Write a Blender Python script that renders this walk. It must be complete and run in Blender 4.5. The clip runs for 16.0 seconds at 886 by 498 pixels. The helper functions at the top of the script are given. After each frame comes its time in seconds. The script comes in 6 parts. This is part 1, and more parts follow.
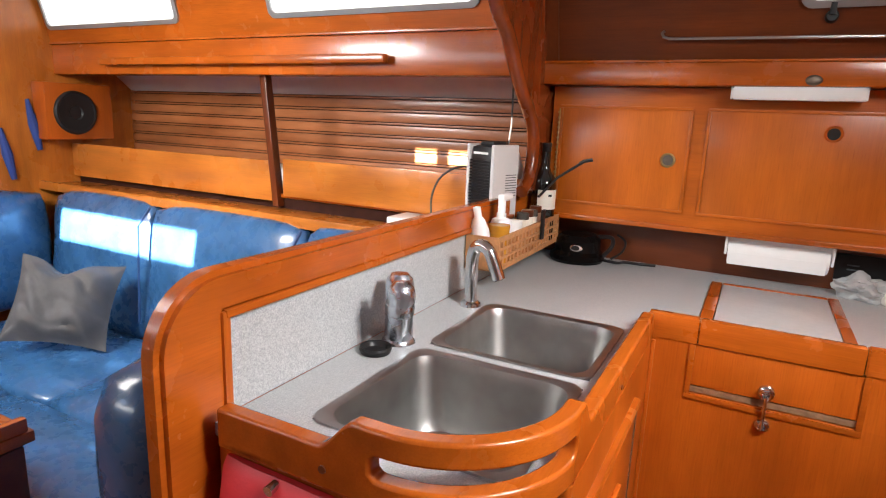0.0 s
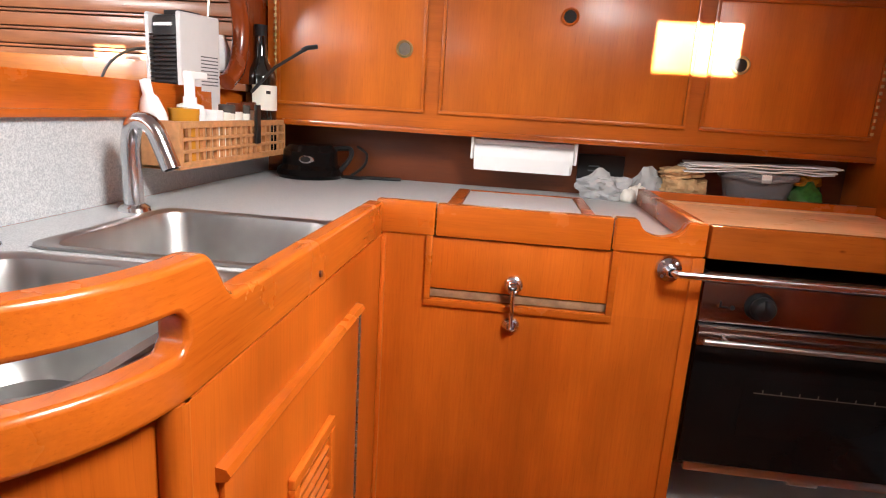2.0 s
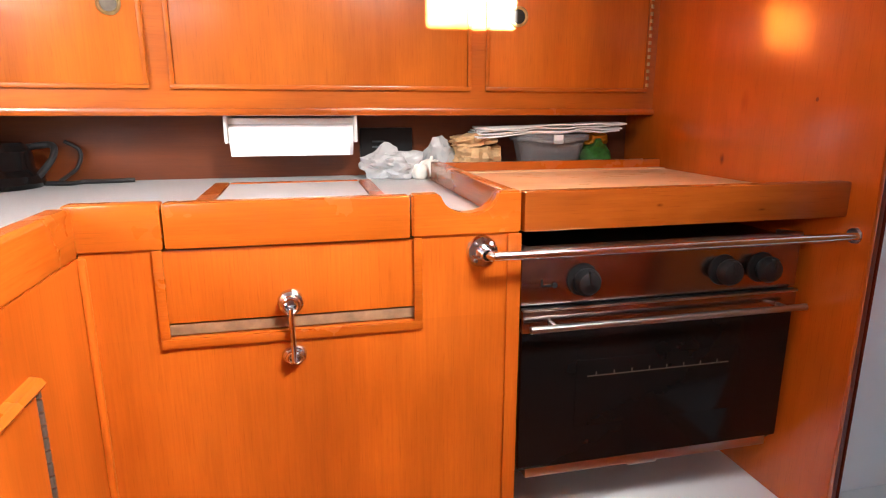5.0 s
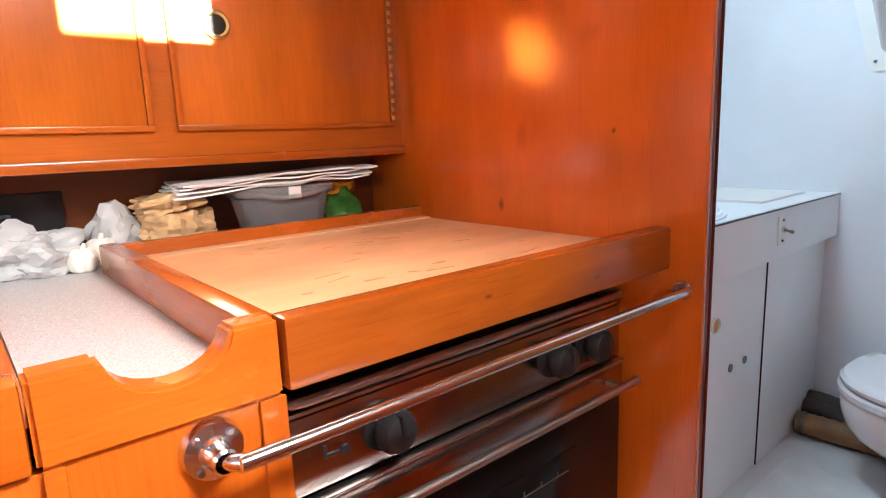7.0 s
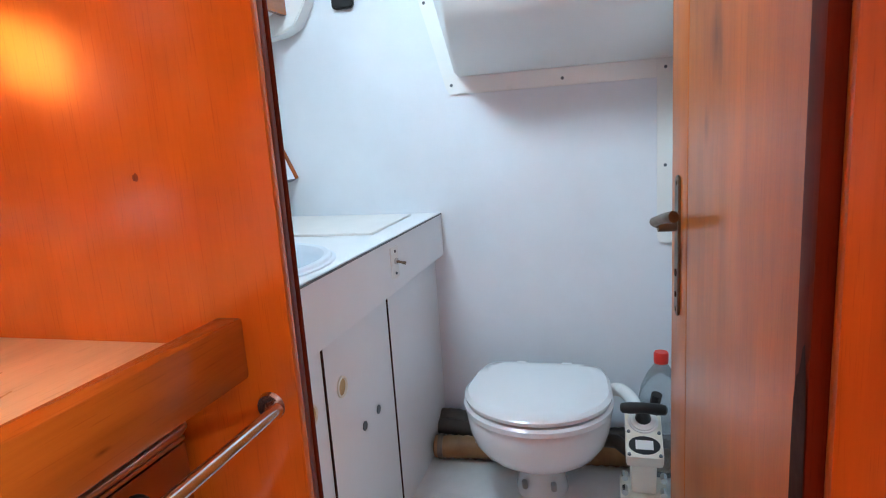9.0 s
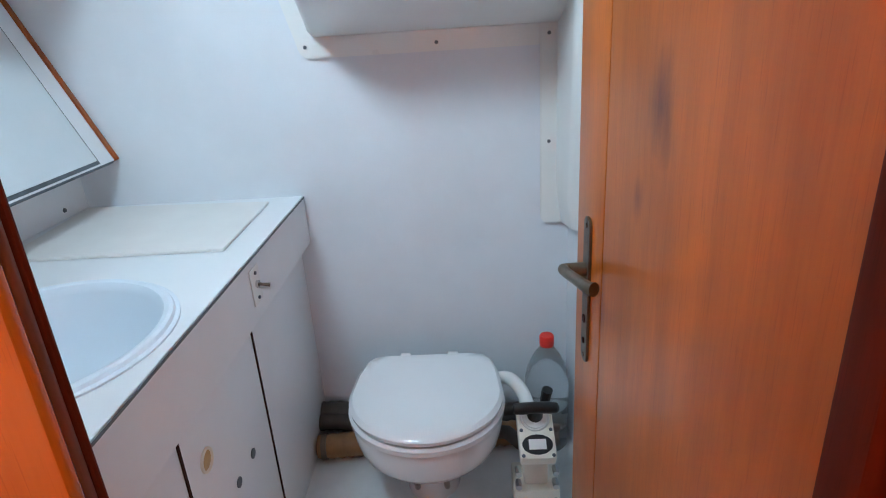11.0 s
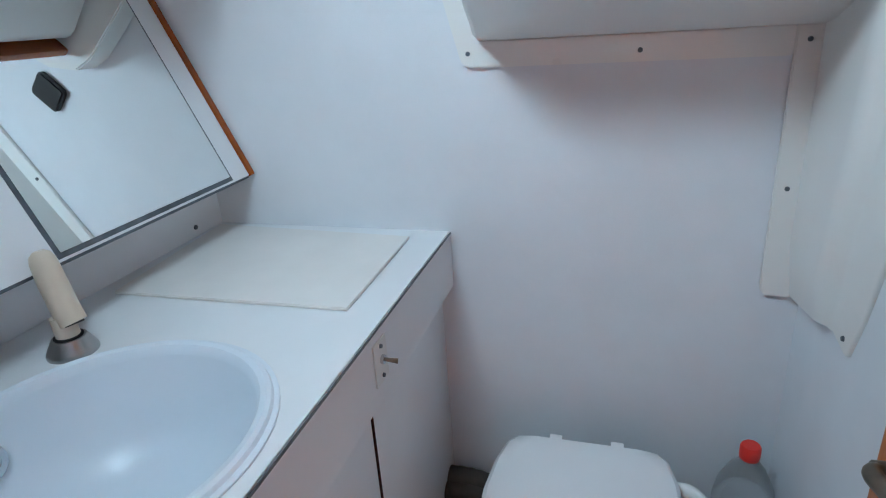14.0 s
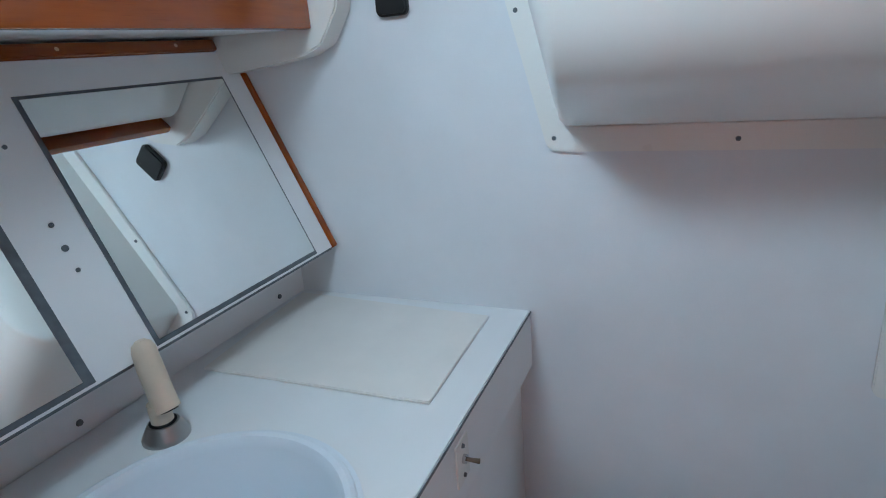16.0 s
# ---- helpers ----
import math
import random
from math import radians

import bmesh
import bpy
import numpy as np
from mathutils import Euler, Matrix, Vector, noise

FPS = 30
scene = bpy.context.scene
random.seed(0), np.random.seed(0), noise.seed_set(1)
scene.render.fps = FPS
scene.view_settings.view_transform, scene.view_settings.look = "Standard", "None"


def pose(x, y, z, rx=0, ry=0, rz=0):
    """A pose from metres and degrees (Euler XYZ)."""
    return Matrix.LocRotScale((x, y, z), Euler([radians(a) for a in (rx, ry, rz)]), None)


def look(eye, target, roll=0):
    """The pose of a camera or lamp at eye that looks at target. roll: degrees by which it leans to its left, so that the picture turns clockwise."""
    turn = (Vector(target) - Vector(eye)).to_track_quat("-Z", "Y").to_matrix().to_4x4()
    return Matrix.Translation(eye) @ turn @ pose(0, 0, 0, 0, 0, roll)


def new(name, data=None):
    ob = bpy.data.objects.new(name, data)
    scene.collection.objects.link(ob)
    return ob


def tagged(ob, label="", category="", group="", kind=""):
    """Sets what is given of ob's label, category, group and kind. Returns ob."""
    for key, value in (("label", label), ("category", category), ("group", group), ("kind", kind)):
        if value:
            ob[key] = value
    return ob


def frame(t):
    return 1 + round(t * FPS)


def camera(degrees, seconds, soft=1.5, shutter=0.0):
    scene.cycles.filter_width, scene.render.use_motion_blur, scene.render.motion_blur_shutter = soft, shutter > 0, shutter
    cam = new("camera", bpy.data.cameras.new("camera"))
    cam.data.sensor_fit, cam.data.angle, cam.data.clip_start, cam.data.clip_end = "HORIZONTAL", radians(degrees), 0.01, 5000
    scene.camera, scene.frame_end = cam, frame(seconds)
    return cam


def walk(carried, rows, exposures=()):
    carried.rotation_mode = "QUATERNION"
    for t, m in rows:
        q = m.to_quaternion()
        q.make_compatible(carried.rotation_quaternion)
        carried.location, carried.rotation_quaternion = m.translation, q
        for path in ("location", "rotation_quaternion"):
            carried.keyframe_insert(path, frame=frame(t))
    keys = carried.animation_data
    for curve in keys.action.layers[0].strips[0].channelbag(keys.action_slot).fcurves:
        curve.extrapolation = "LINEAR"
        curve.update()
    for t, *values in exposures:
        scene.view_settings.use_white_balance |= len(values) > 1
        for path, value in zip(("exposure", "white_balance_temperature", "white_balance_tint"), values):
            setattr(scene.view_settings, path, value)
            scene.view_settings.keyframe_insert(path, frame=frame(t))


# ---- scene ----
cam = camera(73.4, 16.0, soft=1.1)
METRES, EYE, TILT, LEAN, TURN = 2.4, 1.37, 0.0, 0.0, 27.4
ROWS = [
    (0.0, 0.0, 0.0, 0.0, 0.49, -12.48, -2.2),
    (0.5, 0.0245, 0.027, -0.0084, -5.41, -13.18, -2.14),
    (1.0, 0.0664, 0.058, -0.0216, -8.81, -12.54, -2.1),
    (1.5, 0.0872, 0.0882, -0.061, -15.27, -10.44, -2.14),
    (2.0, 0.0898, 0.1158, -0.1076, -20.36, -13.02, -3.54),
    (2.5, 0.0922, 0.1055, -0.1434, -24.21, -19.29, -0.78),
    (3.0, 0.093, 0.0965, -0.1671, -24.98, -20.06, 0.85),
    (3.5, 0.1028, 0.1193, -0.1706, -27.93, -19.27, -0.43),
    (3.7, 0.1187, 0.1196, -0.159, -30.8, -18.6, -0.9),
    (6.0, 0.1969, 0.2898, -0.1228, -48.63, -10.07, 1.62),
    (6.5, 0.2343, 0.3124, -0.1198, -57.37, -9.97, 1.96),
    (7.0, 0.2729, 0.3216, -0.1213, -67.88, -10.59, 2.17),
    (7.5, 0.3025, 0.3289, -0.1237, -78.05, -9.48, 1.48),
    (8.0, 0.3298, 0.3208, -0.1231, -86.68, -9.51, 1.7),
    (8.5, 0.3709, 0.3094, -0.1205, -95.95, -10.27, 3.77),
    (9.0, 0.3972, 0.2963, -0.1132, -102.18, -10.73, 3.8),
    (9.5, 0.4161, 0.2861, -0.0919, -106.18, -13.73, 4.44),
    (9.7, 0.4237, 0.2829, -0.0829, -108.5, -15.6, 4.5),
    (12.0, 0.539, 0.2693, -0.0282, -116.7, -21.74, 3.28),
    (12.5, 0.5651, 0.259, -0.0269, -113.69, -21.98, 3.48),
    (13.0, 0.5834, 0.2519, -0.0282, -109.52, -22.41, 2.72),
    (13.5, 0.5982, 0.2469, -0.0296, -104.3, -21.71, 3.26),
    (14.0, 0.6084, 0.2472, -0.0301, -101.31, -21.76, 3.64),
    (14.5, 0.6125, 0.2472, -0.0299, -98.0, -22.19, 4.03),
    (15.0, 0.6194, 0.2466, -0.0144, -96.08, -21.48, 4.42),
    (15.5, 0.6259, 0.2508, -0.0033, -95.47, -19.26, 4.22),
    (16.0, 0.6278, 0.2547, 0.006, -95.04, -18.46, 4.53),
]
walk(cam, [(t, pose(0, 0, EYE, TILT, LEAN, TURN) @ pose(METRES * x, METRES * y, METRES * z, 90 + pitch, roll, yaw)) for t, x, y, z, yaw, pitch, roll in ROWS], [(0.0, 4.42), (1.0, 4.72), (2.0, 4.82), (3.0, 5.17), (3.5, 5.42), (6.0, 5.52), (6.6, 5.47), (7.5, 6.00), (8.5, 5.92), (9.5, 5.66), (12.0, 5.47), (13.0, 5.32), (14.5, 5.14), (16.0, 4.92)])

# ---- world, sun, large lights ----
world = bpy.data.worlds.new("world")
scene.world = world
world.use_nodes = True
wn = world.node_tree.nodes
sky = wn.new("ShaderNodeTexSky")
sky.sky_type = "NISHITA"
sky.sun_disc = False
sky.sun_elevation = radians(25)
sky.sun_rotation = radians(180)
wn["Background"].inputs[1].default_value = 0.05
world.node_tree.links.new(sky.outputs[0], wn["Background"].inputs[0])

sun = new("sun", bpy.data.lights.new("sun", "SUN"))
sun.data.energy = 5.0
sun.data.angle = radians(0.5)
sun.data.color = (1.0, 0.96, 0.90)
sun.matrix_world = look((0, -3, 3), (0, -3 + math.cos(radians(25)), 3 - math.sin(radians(25))))


def area(name, m, sx, sy, watts, colour=(1, 1, 1)):
    ob = new(name, bpy.data.lights.new(name, "AREA"))
    ob.data.shape, ob.data.size, ob.data.size_y = "RECTANGLE", sx, sy
    ob.data.energy, ob.data.color = watts, colour
    ob.matrix_world = m
    return ob


# area lamps for daylight; only the galley lamp hangs under a cut opening
area("galley_hatch_daylight", look((0.54, 0.58, 1.94), (-0.20, 1.30, 1.0)), 0.3, 0.3, 0.32, (1.0, 0.98, 0.95)).data.spread = radians(104)
# unseen fill lamp added to light the sink side; no hatch above it
area("sink_side_fill", look((0.74, 0.54, 1.94), (-0.60, 0.90, 0.75)), 0.40, 0.40, 0.64, (1.0, 0.98, 0.96)).data.spread = radians(110)
# added fill for the saloon hull side; the ceiling here is closed
area("saloon_fill", look((-1.9, 0.2, 1.93), (-1.85, 1.6, 0.9)), 0.6, 0.6, 1.8, (1.0, 0.98, 0.96)).data.spread = radians(115)
# added fill lamp; the inboard wall behind it has no window
area("inboard_fill", look((-1.9, -1.02, 1.7), (-1.9, 0.5, 1.2)), 1.8, 0.2, 0.47, (0.95, 0.98, 1.0))
area("head_hatch_daylight", look((1.27, 1.60, 1.90), (2.0, 1.22, 1.08)), 0.30, 0.26, 0.175, (0.62, 0.84, 1.0)).data.spread = radians(130)

# ---- materials ----


def material(name):
    m = bpy.data.materials.new(name)
    m.use_nodes = True
    return m, m.node_tree.nodes, m.node_tree.links, m.node_tree.nodes["Principled BSDF"]


def ramp(nodes, links, fac, stops):
    r = nodes.new("ShaderNodeValToRGB")
    while len(r.color_ramp.elements) < len(stops):
        r.color_ramp.elements.new(0.5)
    for e, (p, c) in zip(r.color_ramp.elements, stops):
        e.position, e.color = p, (*c, 1)
    links.new(fac, r.inputs[0])
    return r.outputs[0]


def noise_node(nodes, links, scale, detail=3, stretch=(1, 1, 1), rough=0.55):
    tc = nodes.new("ShaderNodeTexCoord")
    mp = nodes.new("ShaderNodeMapping")
    mp.inputs["Scale"].default_value = stretch
    n = nodes.new("ShaderNodeTexNoise")
    n.inputs["Scale"].default_value = scale
    n.inputs["Detail"].default_value = detail
    n.inputs["Roughness"].default_value = rough
    links.new(tc.outputs["Object"], mp.inputs[0])
    links.new(mp.outputs[0], n.inputs[0])
    return n.outputs[0]


def mix(nodes, links, a, b, fac, mode="MIX"):
    mx = nodes.new("ShaderNodeMix")
    mx.data_type, mx.blend_type = "RGBA", mode
    for value, sock in ((fac, mx.inputs[0]), (a, mx.inputs[6]), (b, mx.inputs[7])):
        if isinstance(value, (int, float)):
            sock.default_value = value
        elif isinstance(value, tuple):
            sock.default_value = (*value, 1)
        else:
            links.new(value, sock)
    return mx.outputs[2]


def bump(nodes, links, bsdf, height, strength, distance=0.002):
    b = nodes.new("ShaderNodeBump")
    b.inputs["Strength"].default_value = strength
    b.inputs["Distance"].default_value = distance
    links.new(height, b.inputs["Height"])
    links.new(b.outputs[0], bsdf.inputs["Normal"])


def wood(name, light, dark, along="z", rough=0.27, coat=0.3, grain=0.8, stain=0.35):
    m, n, l, b = material(name)
    fine = {"x": (0.035, 1, 1), "y": (1, 0.035, 1), "z": (1, 1, 0.035)}[along]
    wide = {"x": (0.15, 1, 1), "y": (1, 0.15, 1), "z": (1, 1, 0.15)}[along]
    g = noise_node(n, l, 260, 4, fine, 0.6)
    g2 = noise_node(n, l, 16, 4, wide, 0.6)
    low = tuple(d * 0.45 + c * 0.55 for d, c in zip(dark, light))
    col = ramp(n, l, g, [(0.5 - 0.30 / grain, low), (0.5 + 0.12 / grain, light)])
    cloud = noise_node(n, l, 5.5, 3, tuple(0.55 + 0.45 * c for c in wide), 0.5)
    col = mix(n, l, col, ramp(n, l, cloud, [(0.32, (0.80, 0.74, 0.68)), (0.56, (1, 1, 1)), (0.75, (1.08, 1.10, 1.12))]), 1.0, "MULTIPLY")
    pore = noise_node(n, l, 620, 2, fine, 0.5)
    col = mix(n, l, col, ramp(n, l, pore, [(0.30, (0.86, 0.82, 0.78)), (0.40, (1, 1, 1))]), 1.0, "MULTIPLY")
    soft = ramp(n, l, g2, [(0.3, tuple(c * (1 - stain) for c in (1, 1, 1))), (0.62, (1, 1, 1)), (0.8, (1.12, 1.1, 1.06))])
    col = mix(n, l, col, soft, 1.0, "MULTIPLY")
    ob = n.new("ShaderNodeObjectInfo")
    tint = ramp(n, l, ob.outputs["Random"], [(0, (0.9, 0.88, 0.86)), (1, (1.06, 1.05, 1.03))])
    col = mix(n, l, col, tint, 1.0, "MULTIPLY")
    l.new(col, b.inputs["Base Color"])
    rv = noise_node(n, l, 7, 5)
    rr = n.new("ShaderNodeMapRange")
    rr.inputs[3].default_value, rr.inputs[4].default_value = rough * 0.75, rough * 1.35
    l.new(rv, rr.inputs[0])
    l.new(rr.outputs[0], b.inputs["Roughness"])
    b.inputs["Coat Weight"].default_value = coat
    b.inputs["Specular IOR Level"].default_value = 0.35
    b.inputs["Coat Roughness"].default_value = 0.17
    bump(n, l, b, g, 0.07, 0.001)
    return m


def paint(name, colour, rough=0.4, vary=0.06, scale=9, relief=0.0, relief_scale=220, coat=0.0, metal=0.0, spec=0.5):
    m, n, l, b = material(name)
    v = noise_node(n, l, scale, 5)
    lo = tuple(c * (1 - vary) for c in colour)
    hi = tuple(min(1, c * (1 + vary)) for c in colour)
    l.new(ramp(n, l, v, [(0.3, lo), (0.7, hi)]), b.inputs["Base Color"])
    rv = n.new("ShaderNodeMapRange")
    rv.inputs[3].default_value, rv.inputs[4].default_value = rough * 0.8, min(1, rough * 1.25)
    l.new(noise_node(n, l, scale * 3, 4), rv.inputs[0])
    l.new(rv.outputs[0], b.inputs["Roughness"])
    b.inputs["Coat Weight"].default_value = coat
    b.inputs["Metallic"].default_value = metal
    b.inputs["Specular IOR Level"].default_value = spec
    if relief:
        bump(n, l, b, noise_node(n, l, relief_scale, 3), relief)
    return m


def metal(name, colour, rough):
    m, n, l, b = material(name)
    b.inputs["Metallic"].default_value = 1.0
    v = noise_node(n, l, 14, 2)
    r = n.new("ShaderNodeMapRange")
    r.inputs[3].default_value, r.inputs[4].default_value = rough * 0.92, rough * 1.1
    l.new(v, r.inputs[0])
    l.new(r.outputs[0], b.inputs["Roughness"])
    l.new(ramp(n, l, v, [(0.3, tuple(c * 0.96 for c in colour)), (0.7, colour)]), b.inputs["Base Color"])
    return m


TEAK_V = wood("varnished_teak_upright", (0.53, 0.115, 0.010), (0.31, 0.053, 0.004), "z", 0.32, 0.2, stain=0.2)
TEAK_H = wood("varnished_teak_lengthwise", (0.55, 0.124, 0.011), (0.33, 0.058, 0.005), "x", 0.25, 0.5, stain=0.3)
# lighter teak copy for the cupboards, sun bounce put into the colour
CUP_V = wood("sun_bounce_teak_upright", (0.60, 0.150, 0.014), (0.43, 0.088, 0.007), "z", 0.32, 0.2, stain=0.2)
CUP_H = wood("sun_bounce_teak", (0.58, 0.140, 0.013), (0.40, 0.080, 0.006), "x", 0.3, 0.2, stain=0.25)
GOLDEN = wood("golden_varnished_teak", (0.60, 0.20, 0.030), (0.38, 0.10, 0.012), "x", stain=0.3)
GOLDEN_V = wood("golden_varnished_teak_upright", (0.56, 0.18, 0.026), (0.38, 0.10, 0.012), "z", stain=0.35)
TEAK_Y = wood("varnished_teak_crosswise", (0.55, 0.124, 0.011), (0.33, 0.058, 0.005), "y", 0.25, 0.5, stain=0.3)
BULKHEAD = wood("varnished_bulkhead_veneer", (0.56, 0.122, 0.009), (0.48, 0.094, 0.006), "z", 0.2, 0.9, 0.7, 0.16)
TEAK_RED = wood("reddish_varnished_teak", (0.40, 0.092, 0.011), (0.30, 0.06, 0.006), "x", 0.22, 0.4)
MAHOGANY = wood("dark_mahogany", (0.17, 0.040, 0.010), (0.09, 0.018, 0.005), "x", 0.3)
MAHOGANY_V = wood("dark_mahogany_upright", (0.17, 0.040, 0.010), (0.09, 0.018, 0.005), "z", 0.3)
SLAT = wood("satin_hull_slats", (0.42, 0.150, 0.052), (0.28, 0.09, 0.028), "x", 0.42, 0.35)
PALE_WOOD = wood("worn_pale_plywood", (0.80, 0.50, 0.275), (0.73, 0.43, 0.21), "x", 0.42, 0.15, 0.8, 0.14)
DOOR_WOOD = wood("faded_door_veneer", (0.66, 0.175, 0.018), (0.50, 0.115, 0.011), "z", 0.33, 0.22, 0.8, 0.3)
DOOR_WOOD.node_tree.nodes["Principled BSDF"].inputs["Specular IOR Level"].default_value = 0.25


def worn_patch(mat, centre, size, tone):
    """A dark hand-worn patch with a ragged edge in a varnished surface."""
    n, l = mat.node_tree.nodes, mat.node_tree.links
    b = n["Principled BSDF"]
    old = b.inputs["Base Color"].links[0].from_socket
    tc = n.new("ShaderNodeTexCoord")
    off = n.new("ShaderNodeVectorMath")
    off.operation = "SUBTRACT"
    off.inputs[1].default_value = centre
    div = n.new("ShaderNodeVectorMath")
    div.operation = "DIVIDE"
    div.inputs[1].default_value = size
    far = n.new("ShaderNodeVectorMath")
    far.operation = "LENGTH"
    l.new(tc.outputs["Object"], off.inputs[0])
    l.new(off.outputs[0], div.inputs[0])
    l.new(div.outputs[0], far.inputs[0])
    rag = n.new("ShaderNodeMath")
    rag.operation = "MULTIPLY_ADD"
    rag.inputs[1].default_value = 0.9
    l.new(noise_node(n, l, 30, 5, (1, 1, 0.3), 0.65), rag.inputs[0])
    l.new(far.outputs["Value"], rag.inputs[2])
    fac = ramp(n, l, rag.outputs[0], [(0.48, tone), (1.0, (1, 1, 1))])
    l.new(mix(n, l, old, fac, 1.0, "MULTIPLY"), b.inputs["Base Color"])


worn_patch(BULKHEAD, (0.965, 1.655, 1.078), (0.3, 0.022, 0.045), (0.80, 0.70, 0.60))
worn_patch(BULKHEAD, (0.965, 1.703, 0.962), (0.3, 0.016, 0.026), (0.30, 0.20, 0.14))
worn_patch(BULKHEAD, (0.965, 1.52, 1.22), (0.3, 0.05, 0.03), (0.88, 0.82, 0.76))
worn_patch(TEAK_Y, (-0.585, 0.55, 0.892), (0.10, 0.05, 0.012), (0.30, 0.20, 0.14))
worn_patch(TEAK_RED, (0.62, 1.389, 0.925), (0.012, 0.1, 0.006), (0.45, 0.34, 0.26))
worn_patch(TEAK_RED, (0.80, 1.389, 0.912), (0.016, 0.1, 0.005), (0.5, 0.4, 0.3))
worn_patch(DOOR_WOOD, (1.258, 0.955, 1.185), (0.06, 0.3, 0.10), (0.36, 0.28, 0.25))
worn_patch(DOOR_WOOD, (1.30, 0.955, 1.09), (0.03, 0.3, 0.05), (0.6, 0.5, 0.45))
worn_patch(DOOR_WOOD, (1.40, 0.955, 0.93), (0.03, 0.3, 0.12), (0.65, 0.55, 0.5))
# near-black brown: painted shade behind slats and louvres, also the jamb blot
BLOT_AND_SHADE = paint("dark_blot_and_gap_shade", (0.035, 0.012, 0.008), 0.7, 0.3, 20, spec=0.08)


def speckled(name):
    m, n, l, b = material(name)
    v = noise_node(n, l, 420, 2, (1, 1, 1), 0.7)
    w = noise_node(n, l, 150, 3)
    c = ramp(n, l, v, [(0.36, (0.36, 0.37, 0.385)), (0.5, (0.48, 0.49, 0.50)), (0.66, (0.62, 0.62, 0.62))])
    c = mix(n, l, c, ramp(n, l, w, [(0.35, (0.86, 0.87, 0.88)), (0.65, (1, 1, 1))]), 1.0, "MULTIPLY")
    l.new(c, b.inputs["Base Color"])
    b.inputs["Roughness"].default_value = 0.36
    return m


LAMINATE = speckled("speckled_grey_laminate")
WHITE = paint("white_laminate", (0.80, 0.82, 0.84), 0.38, 0.025, 5)
WALL_WHITE = paint("white_textured_lining", (0.74, 0.77, 0.81), 0.5, 0.035, 6, 0.12, 500)
GRP = paint("white_moulded_gelcoat", (0.82, 0.82, 0.80), 0.3, 0.03, 4, coat=0.3)
CREAM = paint("cream_plastic", (0.80, 0.76, 0.66), 0.4, 0.05, 14)
CERAMIC = paint("glazed_white_ceramic", (0.84, 0.86, 0.88), 0.12, 0.02, 5, coat=0.6)
HEADLINER = paint("white_headliner", (0.78, 0.75, 0.70), 0.7, 0.04, 8, 0.1, 300)
FLOOR_WHITE = paint("white_moulded_sole", (0.74, 0.76, 0.76), 0.4, 0.07, 11, 0.06, 90)
STEEL = metal("brushed_stainless_steel", (0.45, 0.45, 0.44), 0.29)
SINK_STEEL = metal("dull_scratched_steel", (0.43, 0.43, 0.42), 0.38)
n, l = SINK_STEEL.node_tree.nodes, SINK_STEEL.node_tree.links
b = n["Principled BSDF"]
bump(n, l, b, noise_node(n, l, 240, 3, (0.08, 1, 1), 0.6), 0.10, 0.0006)
b.inputs["Base Color"].links[0].from_node.color_ramp.elements[0].color = (0.33, 0.32, 0.31, 1)
CHROME = metal("polished_chrome", (0.66, 0.67, 0.68), 0.17)
SATIN = metal("satin_chrome", (0.58, 0.62, 0.68), 0.27)
BRONZE = paint("dull_bronze", (0.16, 0.13, 0.10), 0.42, 0.2, 40, metal=0.7)
BRASS = paint("tarnished_brass", (0.50, 0.36, 0.17), 0.4, 0.25, 60, metal=0.8)
BLACK = paint("black_plastic", (0.013, 0.013, 0.014), 0.4, 0.2, 20, spec=0.35)
BLACK_GLOSS = paint("black_enamel", (0.006, 0.005, 0.005), 0.13, 0.2, 12, spec=0.15)
# near-black fill painted as the shade inside holes and gaps
GAP_SHADE = paint("painted_gap_shade", (0.012, 0.010, 0.009), 0.8, 0.2, 12)
BLUE = paint("blue_vinyl", (0.030, 0.100, 0.23), 0.27, 0.3, 9, 0.5, 24, coat=0.5)
BLUE_DARK = paint("navy_vinyl_piping", (0.018, 0.05, 0.15), 0.4, 0.15, 9)
GREY_CLOTH = paint("grey_velvet", (0.075, 0.072, 0.074), 0.9, 0.16, 12, 0.4, 180)
RED_CLOTH = paint("red_nylon", (0.70, 0.035, 0.045), 0.45, 0.12, 14, 0.2, 120)
RED = paint("red_plastic", (0.74, 0.03, 0.02), 0.35, 0.06, 20)
PAPER = paint("white_paper", (0.84, 0.84, 0.83), 0.85, 0.02, 12)
PLY = paint("bare_plywood", (0.55, 0.36, 0.16), 0.6, 0.15, 30)
DUSTY = paint("dusty_wood_ledge", (0.24, 0.13, 0.065), 0.7, 0.3, 40)
VENT_GREY = paint("dark_grey_plastic", (0.075, 0.075, 0.078), 0.35, 0.2, 30)
JAMB = wood("worn_red_mahogany", (0.13, 0.017, 0.005), (0.07, 0.010, 0.004), "z", 0.6, 0.0)
JAMB.node_tree.nodes["Principled BSDF"].inputs["Specular IOR Level"].default_value = 0.1
TRIM_RED = wood("red_varnished_trim", (0.50, 0.095, 0.008), (0.36, 0.060, 0.005), "z", 0.3, 0.3)
WING_RED = wood("red_brown_mahogany_upright", (0.30, 0.055, 0.010), (0.19, 0.032, 0.006), "z", 0.25, 0.6)
RUBBER = paint("ribbed_dark_hose", (0.055, 0.045, 0.038), 0.6, 0.25, 30)
HOSE_BROWN = paint("brown_corrugated_hose", (0.26, 0.13, 0.05), 0.45, 0.2, 25)
SEALANT = paint("grey_sealant", (0.10, 0.12, 0.14), 0.5, 0.25, 40)
BREAD = paint("bread_crust", (0.55, 0.30, 0.10), 0.8, 0.35, 45, 0.3, 90)
